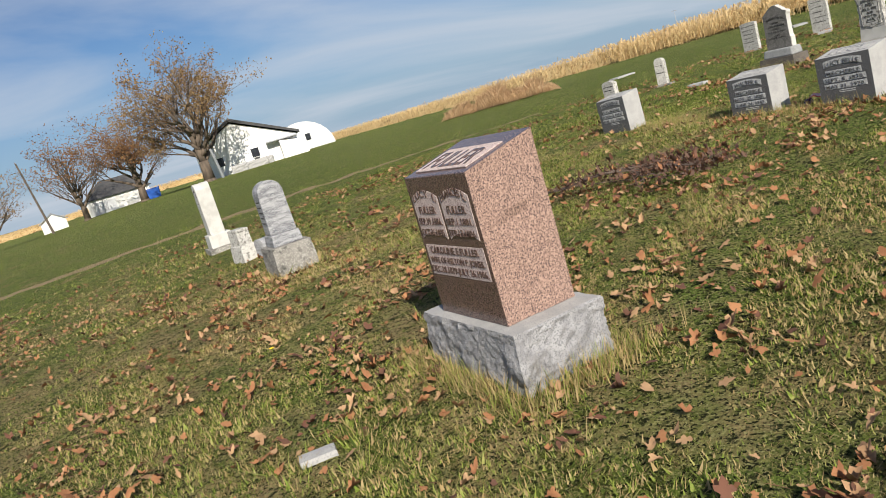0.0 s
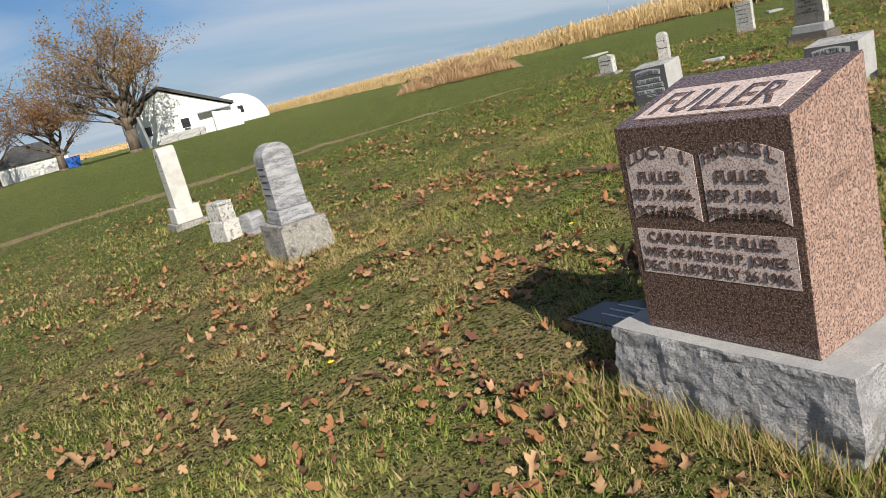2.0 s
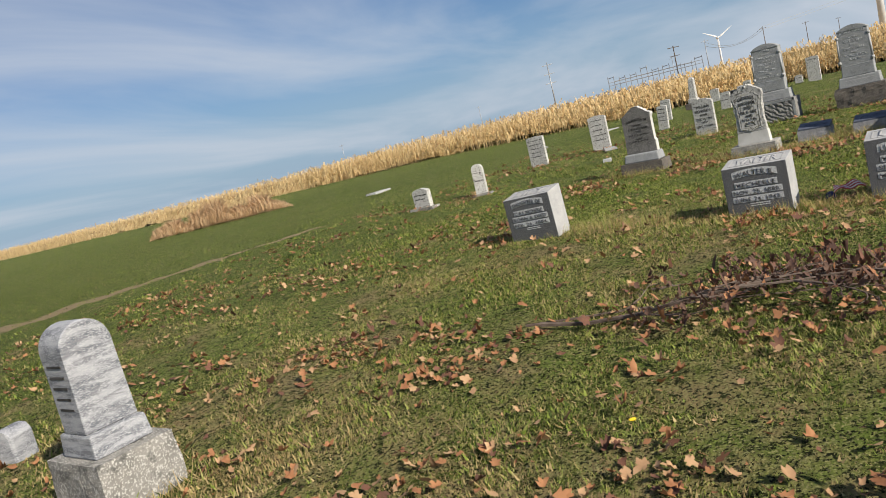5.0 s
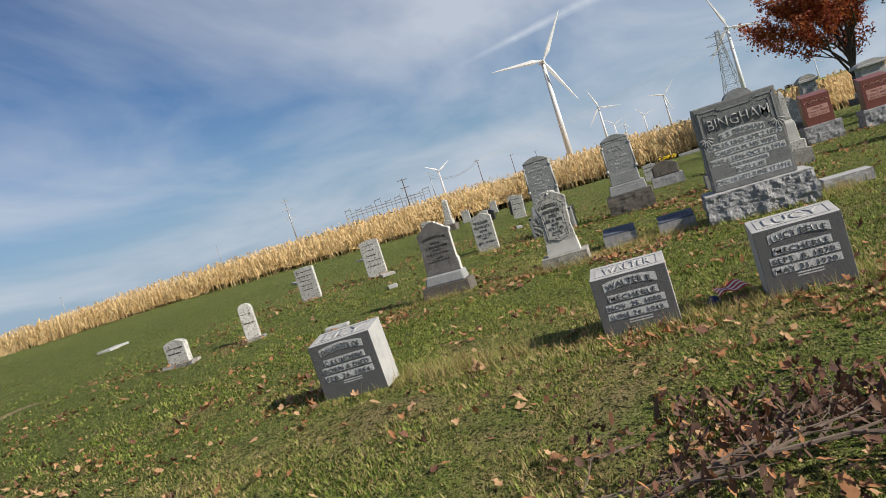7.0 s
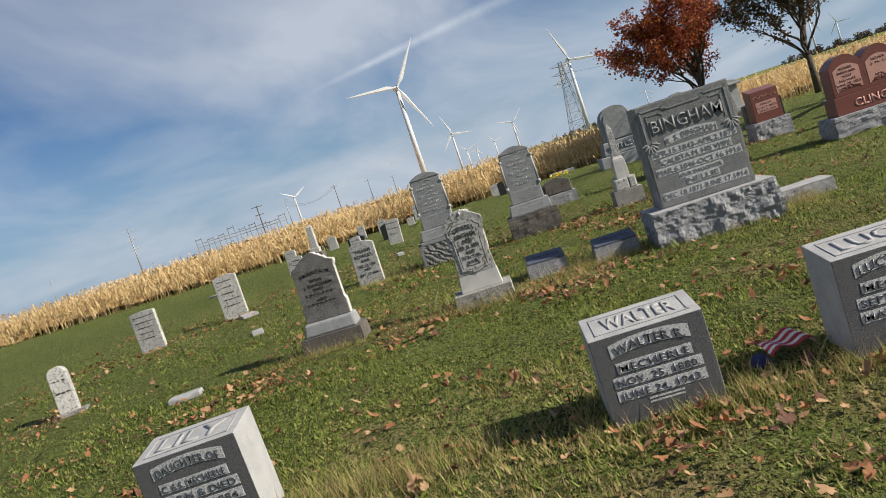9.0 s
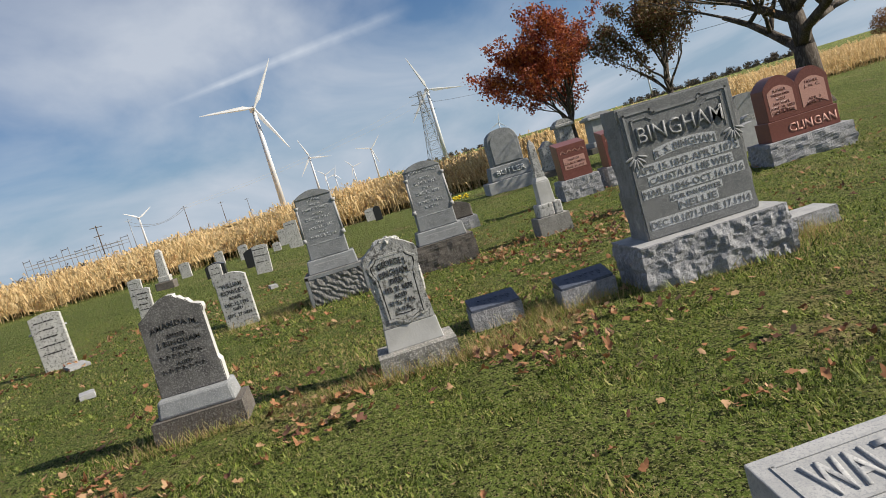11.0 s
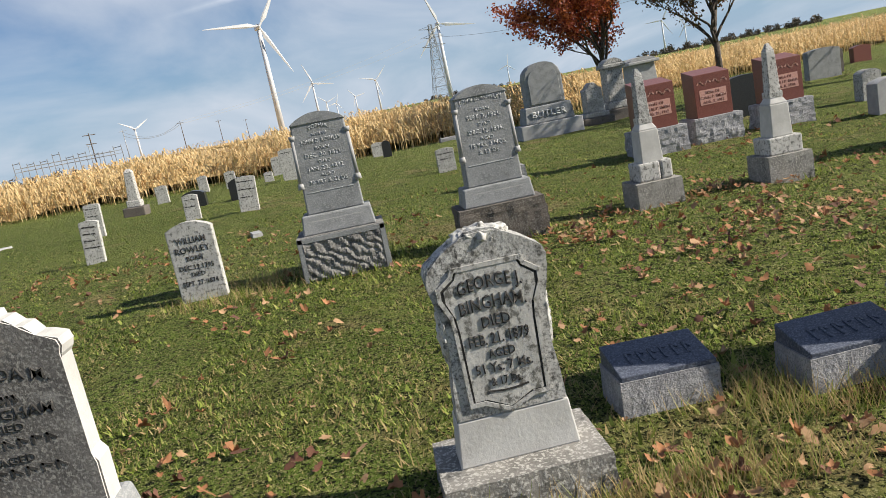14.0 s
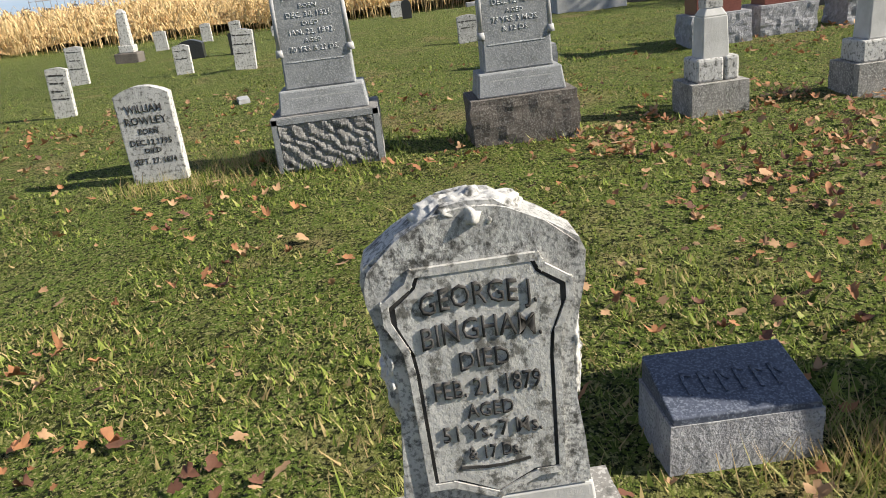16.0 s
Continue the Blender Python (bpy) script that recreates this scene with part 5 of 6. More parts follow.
def foot_marker(x, y, w, seed, side=0.0):
    e = thing("granite_footstone", x, y, "small granite footstone with sky-tinted polished sloping top and rough sides", "grave marker", turn=-90, side=side, group="footstones")
    rock_block("block", e, M["grey_rock"], w, 0.24, -0.06, 0.175, amp=0.010, cuts=7, seed=seed)
    bm = bmesh.new(); box_bm(bm, w - 0.01, 0.235, 0.172, 0.195, y=0.003, back_lift=0.055, bevel=0.004)
    bm_object("top", bm, M["sky_tinted_granite"], e)
    block("back", e, M["grey_rock"], w - 0.03, 0.03, 0.17, 0.235, y=0.20, bevel=0.004)
    for k in range(6):
        t = strip("top_lettering", e, M["sky_tinted_granite"], [(-w * 0.30 + w * 0.12 * k, -0.035), (-w * 0.30 + w * 0.12 * k, 0.035), (-w * 0.25 + w * 0.12 * k, 0.03 - 0.012 * (k % 3))], 0.009, 0.0, 0.004)
        t.matrix_basis = Matrix.Translation((0, 0.11, 0.222)) @ Matrix.Rotation(math.atan2(0.055, 0.235) - math.pi / 2, 4, "X")
    return e


foot_marker(10.88, 6.01, 0.40, 41, side=1.5)
foot_marker(10.72, 5.31, 0.43, 43)


def large_monument():
    e = thing("grey_granite_monument", 10.46, 4.36, "large grey granite family monument with rough edges on a rock-faced base", "gravestone", turn=-90)
    rock_block("base", e, M["grey_rock"], 1.16, 0.58, -0.06, 0.375, amp=0.036, cuts=44, seed=51, top_mat=M["grey_sawn"])
    y0, w, z0, z1 = 0.15, 0.90, 0.375, 1.375
    rock_block("die", e, M["bing_rough"], w, 0.30, z0, z1, y=y0, amp=0.020, cuts=24, seed=53, sides="blr")
    # flat worked face
    block("face", e, M["bing_face"], w - 0.02, 0.02, z0 + 0.005, z1 - 0.012, y=y0 - 0.010, bevel=0.003)
    f = y0 - 0.010
    hi, relief = M["dark_frost"], M["bing_relief_lit"]
    # raised border with broken corners, in the face's granite painted lighter as if lit
    b = w / 2 - 0.045
    strip("border", e, relief, [(-b, 0.98), (-b, 1.315), (-0.20, 1.315), (-0.17, 1.285), (0.17, 1.285), (0.20, 1.315), (b, 1.315), (b, 0.98)], 0.016, f, 0.006)
    strip("border", e, relief, [(-b + 0.05, 1.05), (-b + 0.05, 1.265), (-0.24, 1.265), (-0.20, 1.24)], 0.010, f, 0.005)
    strip("border", e, relief, [(b - 0.05, 1.05), (b - 0.05, 1.265), (0.24, 1.265), (0.20, 1.24)], 0.010, f, 0.005)
    bm = bmesh.new()
    r = random.Random(4)
    for s in (-1, 1):
        for k in range(7):
            a = radians(-90 + (k - 3) * 24)
            c = Vector((s * (b - 0.015), f - 0.003, 1.02)) + Vector((math.cos(a) * 0.055, 0, math.sin(a) * 0.075))
            m = Matrix.Translation(c) @ Matrix.Rotation(-a, 4, "Y") @ Matrix.Diagonal((0.042, 0.007, 0.011, 1))
            bmesh.ops.create_icosphere(bm, subdivisions=2, radius=1.0, matrix=m)
    bm_object("carved_leaves", bm, relief, e, True)
    lettering(e, "BINGHAM", 0, 1.085, 0.125, relief, y=f, width=0.68, depth=0.012, bold=0.004)
    for t, z, h, ww, bow in (("R. S. BINGHAM", 0.955, 0.052, 0.48, 0.028), ("APR.15.1843-APR.2.1875", 0.865, 0.050, 0.80, 0), ("CALISTA M. HIS WIFE", 0.775, 0.048, 0.66, 0.010),
                             ("MAR.6.1846-OCT.16.1916", 0.690, 0.050, 0.80, 0), ("OUR DAUGHTER", 0.620, 0.034, 0.40, 0), ("NELLIE", 0.548, 0.048, 0.30, 0), ("DEC.18.1871-JUNE 17.1914", 0.455, 0.050, 0.80, 0)):
        arched_panel("panel", e, hi, ww + 0.02, z - 0.012, z + h + 0.012, f, bow=bow, thick=0.0015)
        lettering(e, t, 0, z, h, M["bing_face"], y=f - 0.001, width=ww, bow=bow, depth=0.004, bold=0.0)


large_monument()


def plain_slab(x, y, w, h, d, mat, style="arc", rise=0.05, lean=0.0, side=0.0, turn=-90.0, lines=(), bars=0, base=None, label="weathered white marble headstone standing in the grass", cut="ink"):
    e = thing("headstone", x, y, label, "gravestone", turn=turn, lean=lean, side=side, group="old marble headstones")
    z = -0.08
    if base:
        rock_block("base", e, M["lime_base"], w + base[0], d + base[0] * 0.8, -0.06, base[1], y=-base[0] * 0.4, amp=0.008, cuts=4, seed=int(x * 10))
        z = base[1]
    slab("slab", e, M[mat], w, d, z, h, rise=rise, style=style, bevel=0.008)
    for t, zz, hh, ww in lines:
        lettering(e, t, 0, zz, hh, M[cut], y=0.0, width=ww, depth=0.003, bold=0.010)
    for k in range(bars):
        zz = h - rise - 0.07 - k * (h - rise - 0.22) / max(bars, 1)
        r = random.Random(k + int(x * 7))
        ww = w * r.uniform(0.28, 0.40)
        cx = -ww
        while cx < ww - 0.015:
            ln_ = r.uniform(0.012, 0.05)
            strip("lettering", e, M[cut], [(cx, zz), (min(cx + ln_, ww), zz + r.uniform(-0.004, 0.004))], r.uniform(0.010, 0.022), 0.0, 0.002)
            cx += ln_ + r.uniform(0.018, 0.03)
    return e


plain_slab(14.8, 8.56, 0.40, 0.72, 0.09, "marble", rise=0.06, side=0.5, turn=-92,
           lines=(("WILLIAM", 0.54, 0.055, 0.26), ("ROWLEY", 0.455, 0.055, 0.30), ("BORN", 0.385, 0.04, 0.14), ("DEC.12.1795", 0.305, 0.042, 0.30), ("DIED", 0.245, 0.035, 0.12), ("SEPT. 27. 1874", 0.165, 0.042, 0.31)))
plain_slab(16.0, 11.3, 0.42, 0.82, 0.09, "marble", rise=0.04, bars=5, turn=-84)
plain_slab(15.0, 12.42, 0.42, 0.70, 0.09, "marble", rise=0.02, bars=5, turn=-88)
plain_slab(11.3, 11.65, 0.21, 0.60, 0.13, "marble", style="round", rise=0.09, bars=2, base=(0.14, 0.06), lean=-2, turn=-70)
plain_slab(10.65, 12.55, 0.34, 0.42, 0.12, "marble", rise=0.05, bars=2, base=(0.16, 0.07), turn=-86)
plain_slab(18.9, 10.85, 0.26, 0.62, 0.08, "marble", rise=0.02, bars=4, side=4)
plain_slab(22.8, 12.1, 0.30, 0.66, 0.09, "marble", rise=0.02, bars=3, side=3)
plain_slab(22.4, 10.2, 0.28, 0.50, 0.09, "marble", rise=0.03, bars=2, side=2)
plain_slab(21.8, 9.07, 0.34, 0.66, 0.09, "marble", rise=0.02, bars=3, side=4)
for x, y, w, h in ((29.2, 12.4, 0.32, 0.5), (30.6, 11.55, 0.28, 0.5), (30.0, 10.65, 0.3, 0.5), (28.2, 8.8, 0.4, 0.85), (29.3, 9.5, 0.25, 0.3), (32.0, 9.5, 0.3, 0.6)):
    plain_slab(x, y, w, h, 0.1, "marble", rise=0.03, bars=1)
for x, y, w, h in ((25.3, 10.75, 0.52, 0.40), (25.2, 9.68, 0.50, 0.50)):
    plain_slab(x, y, w, h, 0.22, "black_granite", rise=0.08, label="dark polished granite headstone seen in the shade")
plain_slab(31.0, 6.3, 0.4, 0.45, 0.15, "marble", rise=0.05, bars=1)
plain_slab(29.9, 6.1, 0.25, 0.5, 0.12, "black_granite", rise=0.1, style="round", label="small dark headstone at the edge of the corn")
plain_slab(21.9, 5.4, 0.34, 0.45, 0.1, "marble_dirty", rise=0.03, bars=2)
for x, y, w, d, tn in ((18.3, 8.47, 0.30, 0.12, 15), (10.2, 9.75, 0.30, 0.16, -80), (15.7, 10.85, 0.5, 0.25, 30), (13.2, 9.9, 0.25, 0.14, 20), (22, 16, 1.0, 0.4, 40), (17, 19, 0.9, 0.35, 10), (24, 14.5, 0.8, 0.4, -20)):
    e = thing("fallen_stone", x, y, "fragment of pale stone lying flat in the grass", "stone", turn=tn, sink=0.0)
    rock_block("slab", e, M["grey_sawn"], w, d, -0.03, 0.05, amp=0.012, cuts=5, seed=int(x * 13))


def white_obelisk_far():
    e = thing("white_obelisk", 26.2, 12.35, "slim white marble obelisk on a dark stepped base", "gravestone", turn=-90, side=3)
    block("base", e, M["sandstone"], 0.5, 0.5, -0.05, 0.24, bevel=0.02)
    block("plinth", e, M["marble"], 0.32, 0.32, 0.24, 0.40, y=0.09, bevel=0.02)
    block("shaft", e, M["marble"], 0.24, 0.24, 0.40, 1.05, y=0.13, wt=0.18, dt=0.18, bevel=0.015)
    block("cap", e, M["marble"], 0.2, 0.2, 1.05, 1.14, y=0.15, wt=0.08, dt=0.08, bevel=0.01)


white_obelisk_far()

# ---------------------------------------------------------------- third row


def tablet(x, y, lines, seed, base_mat, quilt, side=0.0):
    """Tall grey tablet with little columns at its edges, a plinth and a rough base."""
    e = thing("grey_tablet_headstone", x, y, "tall grey marble tablet with corner columns on a rough stone base", "gravestone", turn=-90, side=side, group="pair of tall tablets")
    rock_block("base", e, M[base_mat], 0.76, 0.48, -0.06, 0.40 if quilt else 0.36, amp=0.012 if quilt else 0.02, cuts=12, seed=seed)
    zb = 0.40 if quilt else 0.36
    if quilt:
        bm = bmesh.new()
        nx_, nz_ = 56, 30
        gridv = []
        for i in range(nx_ + 1):
            col_ = []
            for j in range(nz_ + 1):
                px, pz = -0.335 + 0.67 * i / nx_, 0.03 + 0.32 * j / nz_
                k_ = noise.noise(Vector((px * 9, 0, pz * 9)))
                ridge = abs(math.sin((px * 0.8 + pz) * 34 + 2.2 * k_)) * (0.6 + 0.5 * noise.noise(Vector((px * 25, 3, pz * 18))))
                col_.append(bm.verts.new((px, -0.004 - 0.022 * max(0.0, ridge) - 0.006 * noise.noise(Vector((px * 60, 7, pz * 60))), pz)))
            gridv.append(col_)
        for i in range(nx_):
            for j in range(nz_):
                bm.faces.new((gridv[i][j], gridv[i + 1][j], gridv[i + 1][j + 1], gridv[i][j + 1]))
        bm_object("rough_panel", bm, M[base_mat], e)
        strip("margin", e, M["grey_marble"], [(-0.36, 0.01), (-0.36, 0.375), (0.36, 0.375), (0.36, 0.01)], 0.04, 0.0, 0.016)
    block("plinth", e, M["grey_marble"], 0.64, 0.36, zb, zb + 0.17, y=0.06, wt=0.60, dt=0.32, bevel=0.012)
    z0, z1 = zb + 0.17, zb + 1.02
    slab("tablet", e, M["grey_marble"], 0.46, 0.24, z0, z1, rise=0.07, y=0.12, style="arc", bevel=0.012, wb=0.50)
    slab("cap", e, M["grey_marble"], 0.47, 0.255, z1 - 0.085, z1 + 0.012, rise=0.082, y=0.112, style="arc", bevel=0.01)
    for s in (-1, 1):
        bm = bmesh.new()
        tube(bm, (s * 0.245, 0.135, z0 + 0.28), (s * 0.235, 0.135, z1 - 0.20), 0.020, 0.018, 10)
        tube(bm, (s * 0.247, 0.135, z0 + 0.23), (s * 0.247, 0.135, z0 + 0.28), 0.032, 0.026, 10)
        tube(bm, (s * 0.235, 0.135, z1 - 0.20), (s * 0.235, 0.135, z1 - 0.16), 0.024, 0.032, 10)
        bm_object("corner_column", bm, M["grey_sawn"], e, True)
    
    f = 0.12
    for t, z, h, w in lines:
        lettering(e, t, 0, z0 + z, h, M["dark_frost"], y=f, width=w, depth=0.003, bold=0.006, bow=0.02 if z > 0.7 else 0)
    strip("rule", e, M["dark_frost"], [(-0.2, z0 + 0.19), (0.2, z0 + 0.19)], 0.008, f, 0.003)
    for k in range(2):
        strip("lettering", e, M["grey_sawn"], [(-0.22, z0 - 0.06 - 0.05 * k), (0.22, z0 - 0.06 - 0.05 * k)], 0.018, 0.075, 0.002)


tablet(14.62, 7.28, (("SOPHIA", 0.71, 0.035, 0.17), ("WIFE OF", 0.665, 0.025, 0.13), ("JOHN D. ROWLEY", 0.605, 0.036, 0.34), ("BORN", 0.545, 0.028, 0.12), ("DEC. 30, 1821.", 0.485, 0.036, 0.32), ("DIED", 0.43, 0.028, 0.11), ("JAN. 22, 1892.", 0.37, 0.036, 0.32), ("AGED", 0.315, 0.028, 0.12), ("70 YRS. & 22 DS.", 0.255, 0.036, 0.34)), 61, "tooled_base", True, side=0.5)
tablet(14.55, 5.86, (("JOHN D. ROWLEY", 0.715, 0.045, 0.38), ("BORN", 0.645, 0.03, 0.12), ("SEPT. 3, 1821.", 0.58, 0.038, 0.30), ("DIED", 0.52, 0.03, 0.11), ("DEC. 12, 1896.", 0.455, 0.038, 0.31), ("AGED", 0.395, 0.03, 0.12), ("75 YRS. 3 MOS.", 0.335, 0.038, 0.33), ("& 12 DS.", 0.275, 0.034, 0.19)), 67, "sandstone", False)


def obelisk(x, y, seed, cracked, k=0.82):
    e = thing("marble_obelisk", x, y, "small weathered marble obelisk on a stepped base", "gravestone", turn=-90, group="pair of small obelisks")
    rock_block("base", e, M["lime_base"], 0.52, 0.46, -0.05, 0.26, amp=0.006, cuts=6, seed=seed)
    if cracked:
        block("plinth", e, M["marble"], 0.25, 0.32, 0.26, 0.43, x=-0.065, y=0.07, bevel=0.02)
        block("plinth", e, M["marble"], 0.13, 0.32, 0.26, 0.435, x=0.135, y=0.07, bevel=0.02)
    else:
        block("plinth", e, M["marble"], 0.40, 0.34, 0.26, 0.42, y=0.06, bevel=0.015)
    block("die", e, M["marble_clean"], 0.25, 0.25, 0.42, 0.72, y=0.105, wt=0.22, dt=0.22, bevel=0.01)
    block("die_cap", e, M["marble_clean"], 0.22, 0.22, 0.72, 0.79, y=0.12, wt=0.13, dt=0.13, bevel=0.01)
    rock_block("shaft_foot", e, M["marble"], 0.155, 0.155, 0.78, 0.83, y=0.152, amp=0.004, cuts=3, seed=seed)
    block("shaft", e, M["marble_dirty"] if cracked else M["marble"], 0.135, 0.135, 0.82, 1.20, y=0.162, wt=0.10, dt=0.10, bevel=0.008)
    block("point", e, M["marble_dirty"] if cracked else M["marble"], 0.10, 0.10, 1.20, 1.27, y=0.18, wt=0.03, dt=0.03, bevel=0.006)
    for c in e.children:
        c.matrix_basis = Matrix.Diagonal((k, k, 1, 1))


obelisk(14.62, 4.40, 71, True)
obelisk(14.62, 3.14, 73, False)


def red_block(x, y, lines, seed, w=0.54):
    e = thing("red_granite_headstone", x, y, "red granite block headstone with pale inscribed panel on rock base", "gravestone", turn=-90, group="red granite headstones")
    rock_block("base", e, M["grey_rock"], 0.70, 0.50, -0.05, 0.38, amp=0.03, cuts=14, seed=seed)
    bm = bmesh.new(); box_bm(bm, w, 0.36, 0.38, 0.98, y=0.08, back_lift=0.07, bevel=0.005)
    bm_object("die", bm, M["red_granite"], e)
    f = 0.08
    arched_panel("panel", e, M["red_frost"], w * 0.74, 0.55, 0.76, f, thick=0.003)
    for k, (t, wd) in enumerate(lines):
        lettering(e, t, 0, 0.70 - 0.065 * k, 0.042, M["red_granite"], y=f - 0.002, width=wd, depth=0.004, bold=0.010)
    for s in (-1, 1):
        strip("carved_vine", e, M["red_frost"], [(s * (0.02 + 0.022 * k), 0.86 + 0.028 * math.sin(k * 1.1)) for k in range(10)], 0.018, f, 0.004)
    return e


red_block(18.05, 2.85, (("WIFE OF", 0.22), ("C.H.&L.P. SMITH", 0.37), ("AUG. 21, 1912", 0.33)), 81)
red_block(18.3, 1.90, (("SON OF", 0.22), ("C.H.&L.P. SMITH", 0.38), ("AUG. 2, 1912", 0.32)), 83)
red_block(18.4, 0.75, (("DAU. OF", 0.22), ("C.H.& L.P. SMITH", 0.38), ("JAN. 8, 1906", 0.32)), 85)


def twin_red():
    e = thing("double_red_headstone", 14.75, 0.62, "red granite double headstone with two arched tablets on a rock base", "gravestone", turn=-90)
    rock_block("base", e, M["grey_rock"], 1.25, 0.56, -0.05, 0.33, amp=0.04, cuts=13, seed=91)
    block("die", e, M["red_granite"], 1.04, 0.34, 0.33, 0.60, y=0.1, bevel=0.006)
    f = 0.12
    for sx, t in ((-0.24, ("MOTHER", "SARAH ANN", "WOLF", "HIS WIFE", "JUNE 20, 1853", "OCT. 4, 1936")), (0.24, ("FATHER", "J. N. C.", "", "", "APR. 3", "SEPT. 29"))):
        slab("tablet", e, M["red_granite"], 0.49, 0.30, 0.60, 1.20, rise=0.16, y=f, style="arc", bevel=0.008, x=sx)
        arched_panel("panel", e, M["red_frost"], 0.38, 0.66, 0.98, f, x=sx, bow=0.08, thick=0.003)
        for k, s in enumerate(t):
            if s:
                lettering(e, s, sx, 0.98 - 0.058 * k, 0.04, M["red_granite"], y=f - 0.002, width=0.05 + 0.024 * len(s), depth=0.004, bold=0.010)
    lettering(e, "CLINGAN", 0.12, 0.40, 0.12, M["red_frost"], y=0.1, width=0.72, depth=0.006, bold=0.02)
    return e


twin_red()

# ---------------------------------------------------------------- stones further off


def arched_family_stone():
    e = thing("grey_arched_headstone", 25.3, 2.38, "tall grey granite headstone with an arched top in tree shade", "gravestone", turn=-90)
    block("base", e, M["grey_sawn"], 1.50, 0.8, -0.05, 0.36, bevel=0.02)
    block("plinth", e, M["grey_marble"], 1.22, 0.6, 0.36, 0.76, y=0.1, wt=1.12, dt=0.5, bevel=0.03)
    slab("die", e, M["grey_marble"], 0.92, 0.4, 0.76, 1.75, rise=0.34, y=0.2, style="round", bevel=0.03)
    slab("inner_arch", e, M["grey_marble"], 0.74, 0.03, 0.80, 1.64, rise=0.28, y=0.175, style="round", bevel=0.01)
    lettering(e, "BUTLER", 0, 0.50, 0.15, M["dark_frost"], y=0.115, width=0.84, depth=0.02, bold=0.02)


arched_family_stone()


def urn_pillar(x, y, h, w, mat, label, hood=True):
    e = thing("pillar_monument", x, y, label, "gravestone", turn=-90)
    block("base", e, M["sandstone"], w * 1.7, w * 1.6, -0.05, h * 0.18, bevel=0.03)
    block("plinth", e, M[mat], w * 1.25, w * 1.2, h * 0.18, h * 0.30, y=w * 0.2, bevel=0.03)
    block("shaft", e, M[mat], w * 0.95, w * 0.9, h * 0.30, h * 0.84, y=w * 0.35, wt=w * 0.88, dt=w * 0.85, bevel=0.02)
    if hood:
        block("cornice", e, M[mat], w * 1.2, w * 1.1, h * 0.84, h * 0.91, y=w * 0.25, bevel=0.03)
        slab("pediment", e, M[mat], w * 1.0, w * 0.9, h * 0.91, h, rise=h * 0.07, y=w * 0.35, style="arc", bevel=0.02)
    else:
        slab("head", e, M[mat], w * 0.95, w * 0.8, h * 0.80, h, rise=h * 0.17, y=w * 0.4, style="ogee", bevel=0.02)
    return e


urn_pillar(26.2, 0.92, 1.05, 0.48, "marble_dirty", "small blackened monument with a curved head", hood=False)
urn_pillar(26.6, 0.18, 1.55, 0.50, "marble_dirty", "blackened square pillar monument with a moulded cap")
urn_pillar(34.2, -3.8, 1.65, 1.0, "grey_sawn", "pale grey pedestal monument with curved pediment")
for x, y, w, h, m, lb in ((21.0, -0.1, 0.85, 0.75, "black_granite", "low black polished granite headstone in shade"), (26.5, -5.3, 0.9, 0.8, "grey_marble", "grey granite headstone leaning beside the corn"), (27.6, -6.2, 0.8, 0.7, "sandstone", "dark brown headstone near the corn"),
                          (30.5, -9.3, 0.6, 0.55, "red_granite", "small red granite headstone with a sloped side"), (19.5, -1.35, 0.34, 0.52, "marble_dirty", "narrow weathered marble headstone in shade"), (17.6, -0.25, 0.5, 0.5, "grey_sawn", "pale grey granite headstone")):
    plain_slab(x, y, w, h, 0.22, m, rise=0.06, label=lb)


def low_stone(x, y, w, seed):
    e = thing("low_granite_block", x, y, "low rough grey granite block flat in the grass", "grave marker", turn=-90)
    rock_block("block", e, M["grey_rock"], w, 0.30, -0.05, 0.15, amp=0.02, cuts=8, seed=seed, top_mat=M["grey_sawn"])


low_stone(10.9, 3.36, 0.52, 95)
low_stone(33.3, 3.6, 1.0, 97)


def squat_stone():
    e = thing("squat_headstone", 18.3, 5.1, "squat dark headstone with a rounded top on a pale rough base", "gravestone", turn=-90)
    rock_block("base", e, M["grey_rock"], 0.66, 0.4, -0.05, 0.24, amp=0.02, cuts=7, seed=99)
    slab("head", e, M["sandstone"], 0.56, 0.32, 0.24, 0.55, rise=0.10, y=0.04, style="arc", bevel=0.03)
    r = random.Random(3)
    bm = bmesh.new()
    for k in range(26):
        m = Matrix.Translation((0.1 + r.gauss(0, 0.09), 0.2 + r.gauss(0, 0.06), 0.57 + r.uniform(0, 0.06))) @ Matrix.Diagonal((0.025, 0.025, 0.015, 1))
        bmesh.ops.create_icosphere(bm, subdivisions=1, radius=1.0, matrix=m)
    bm_object("flowers", bm, M["yellow"], e)


squat_stone()


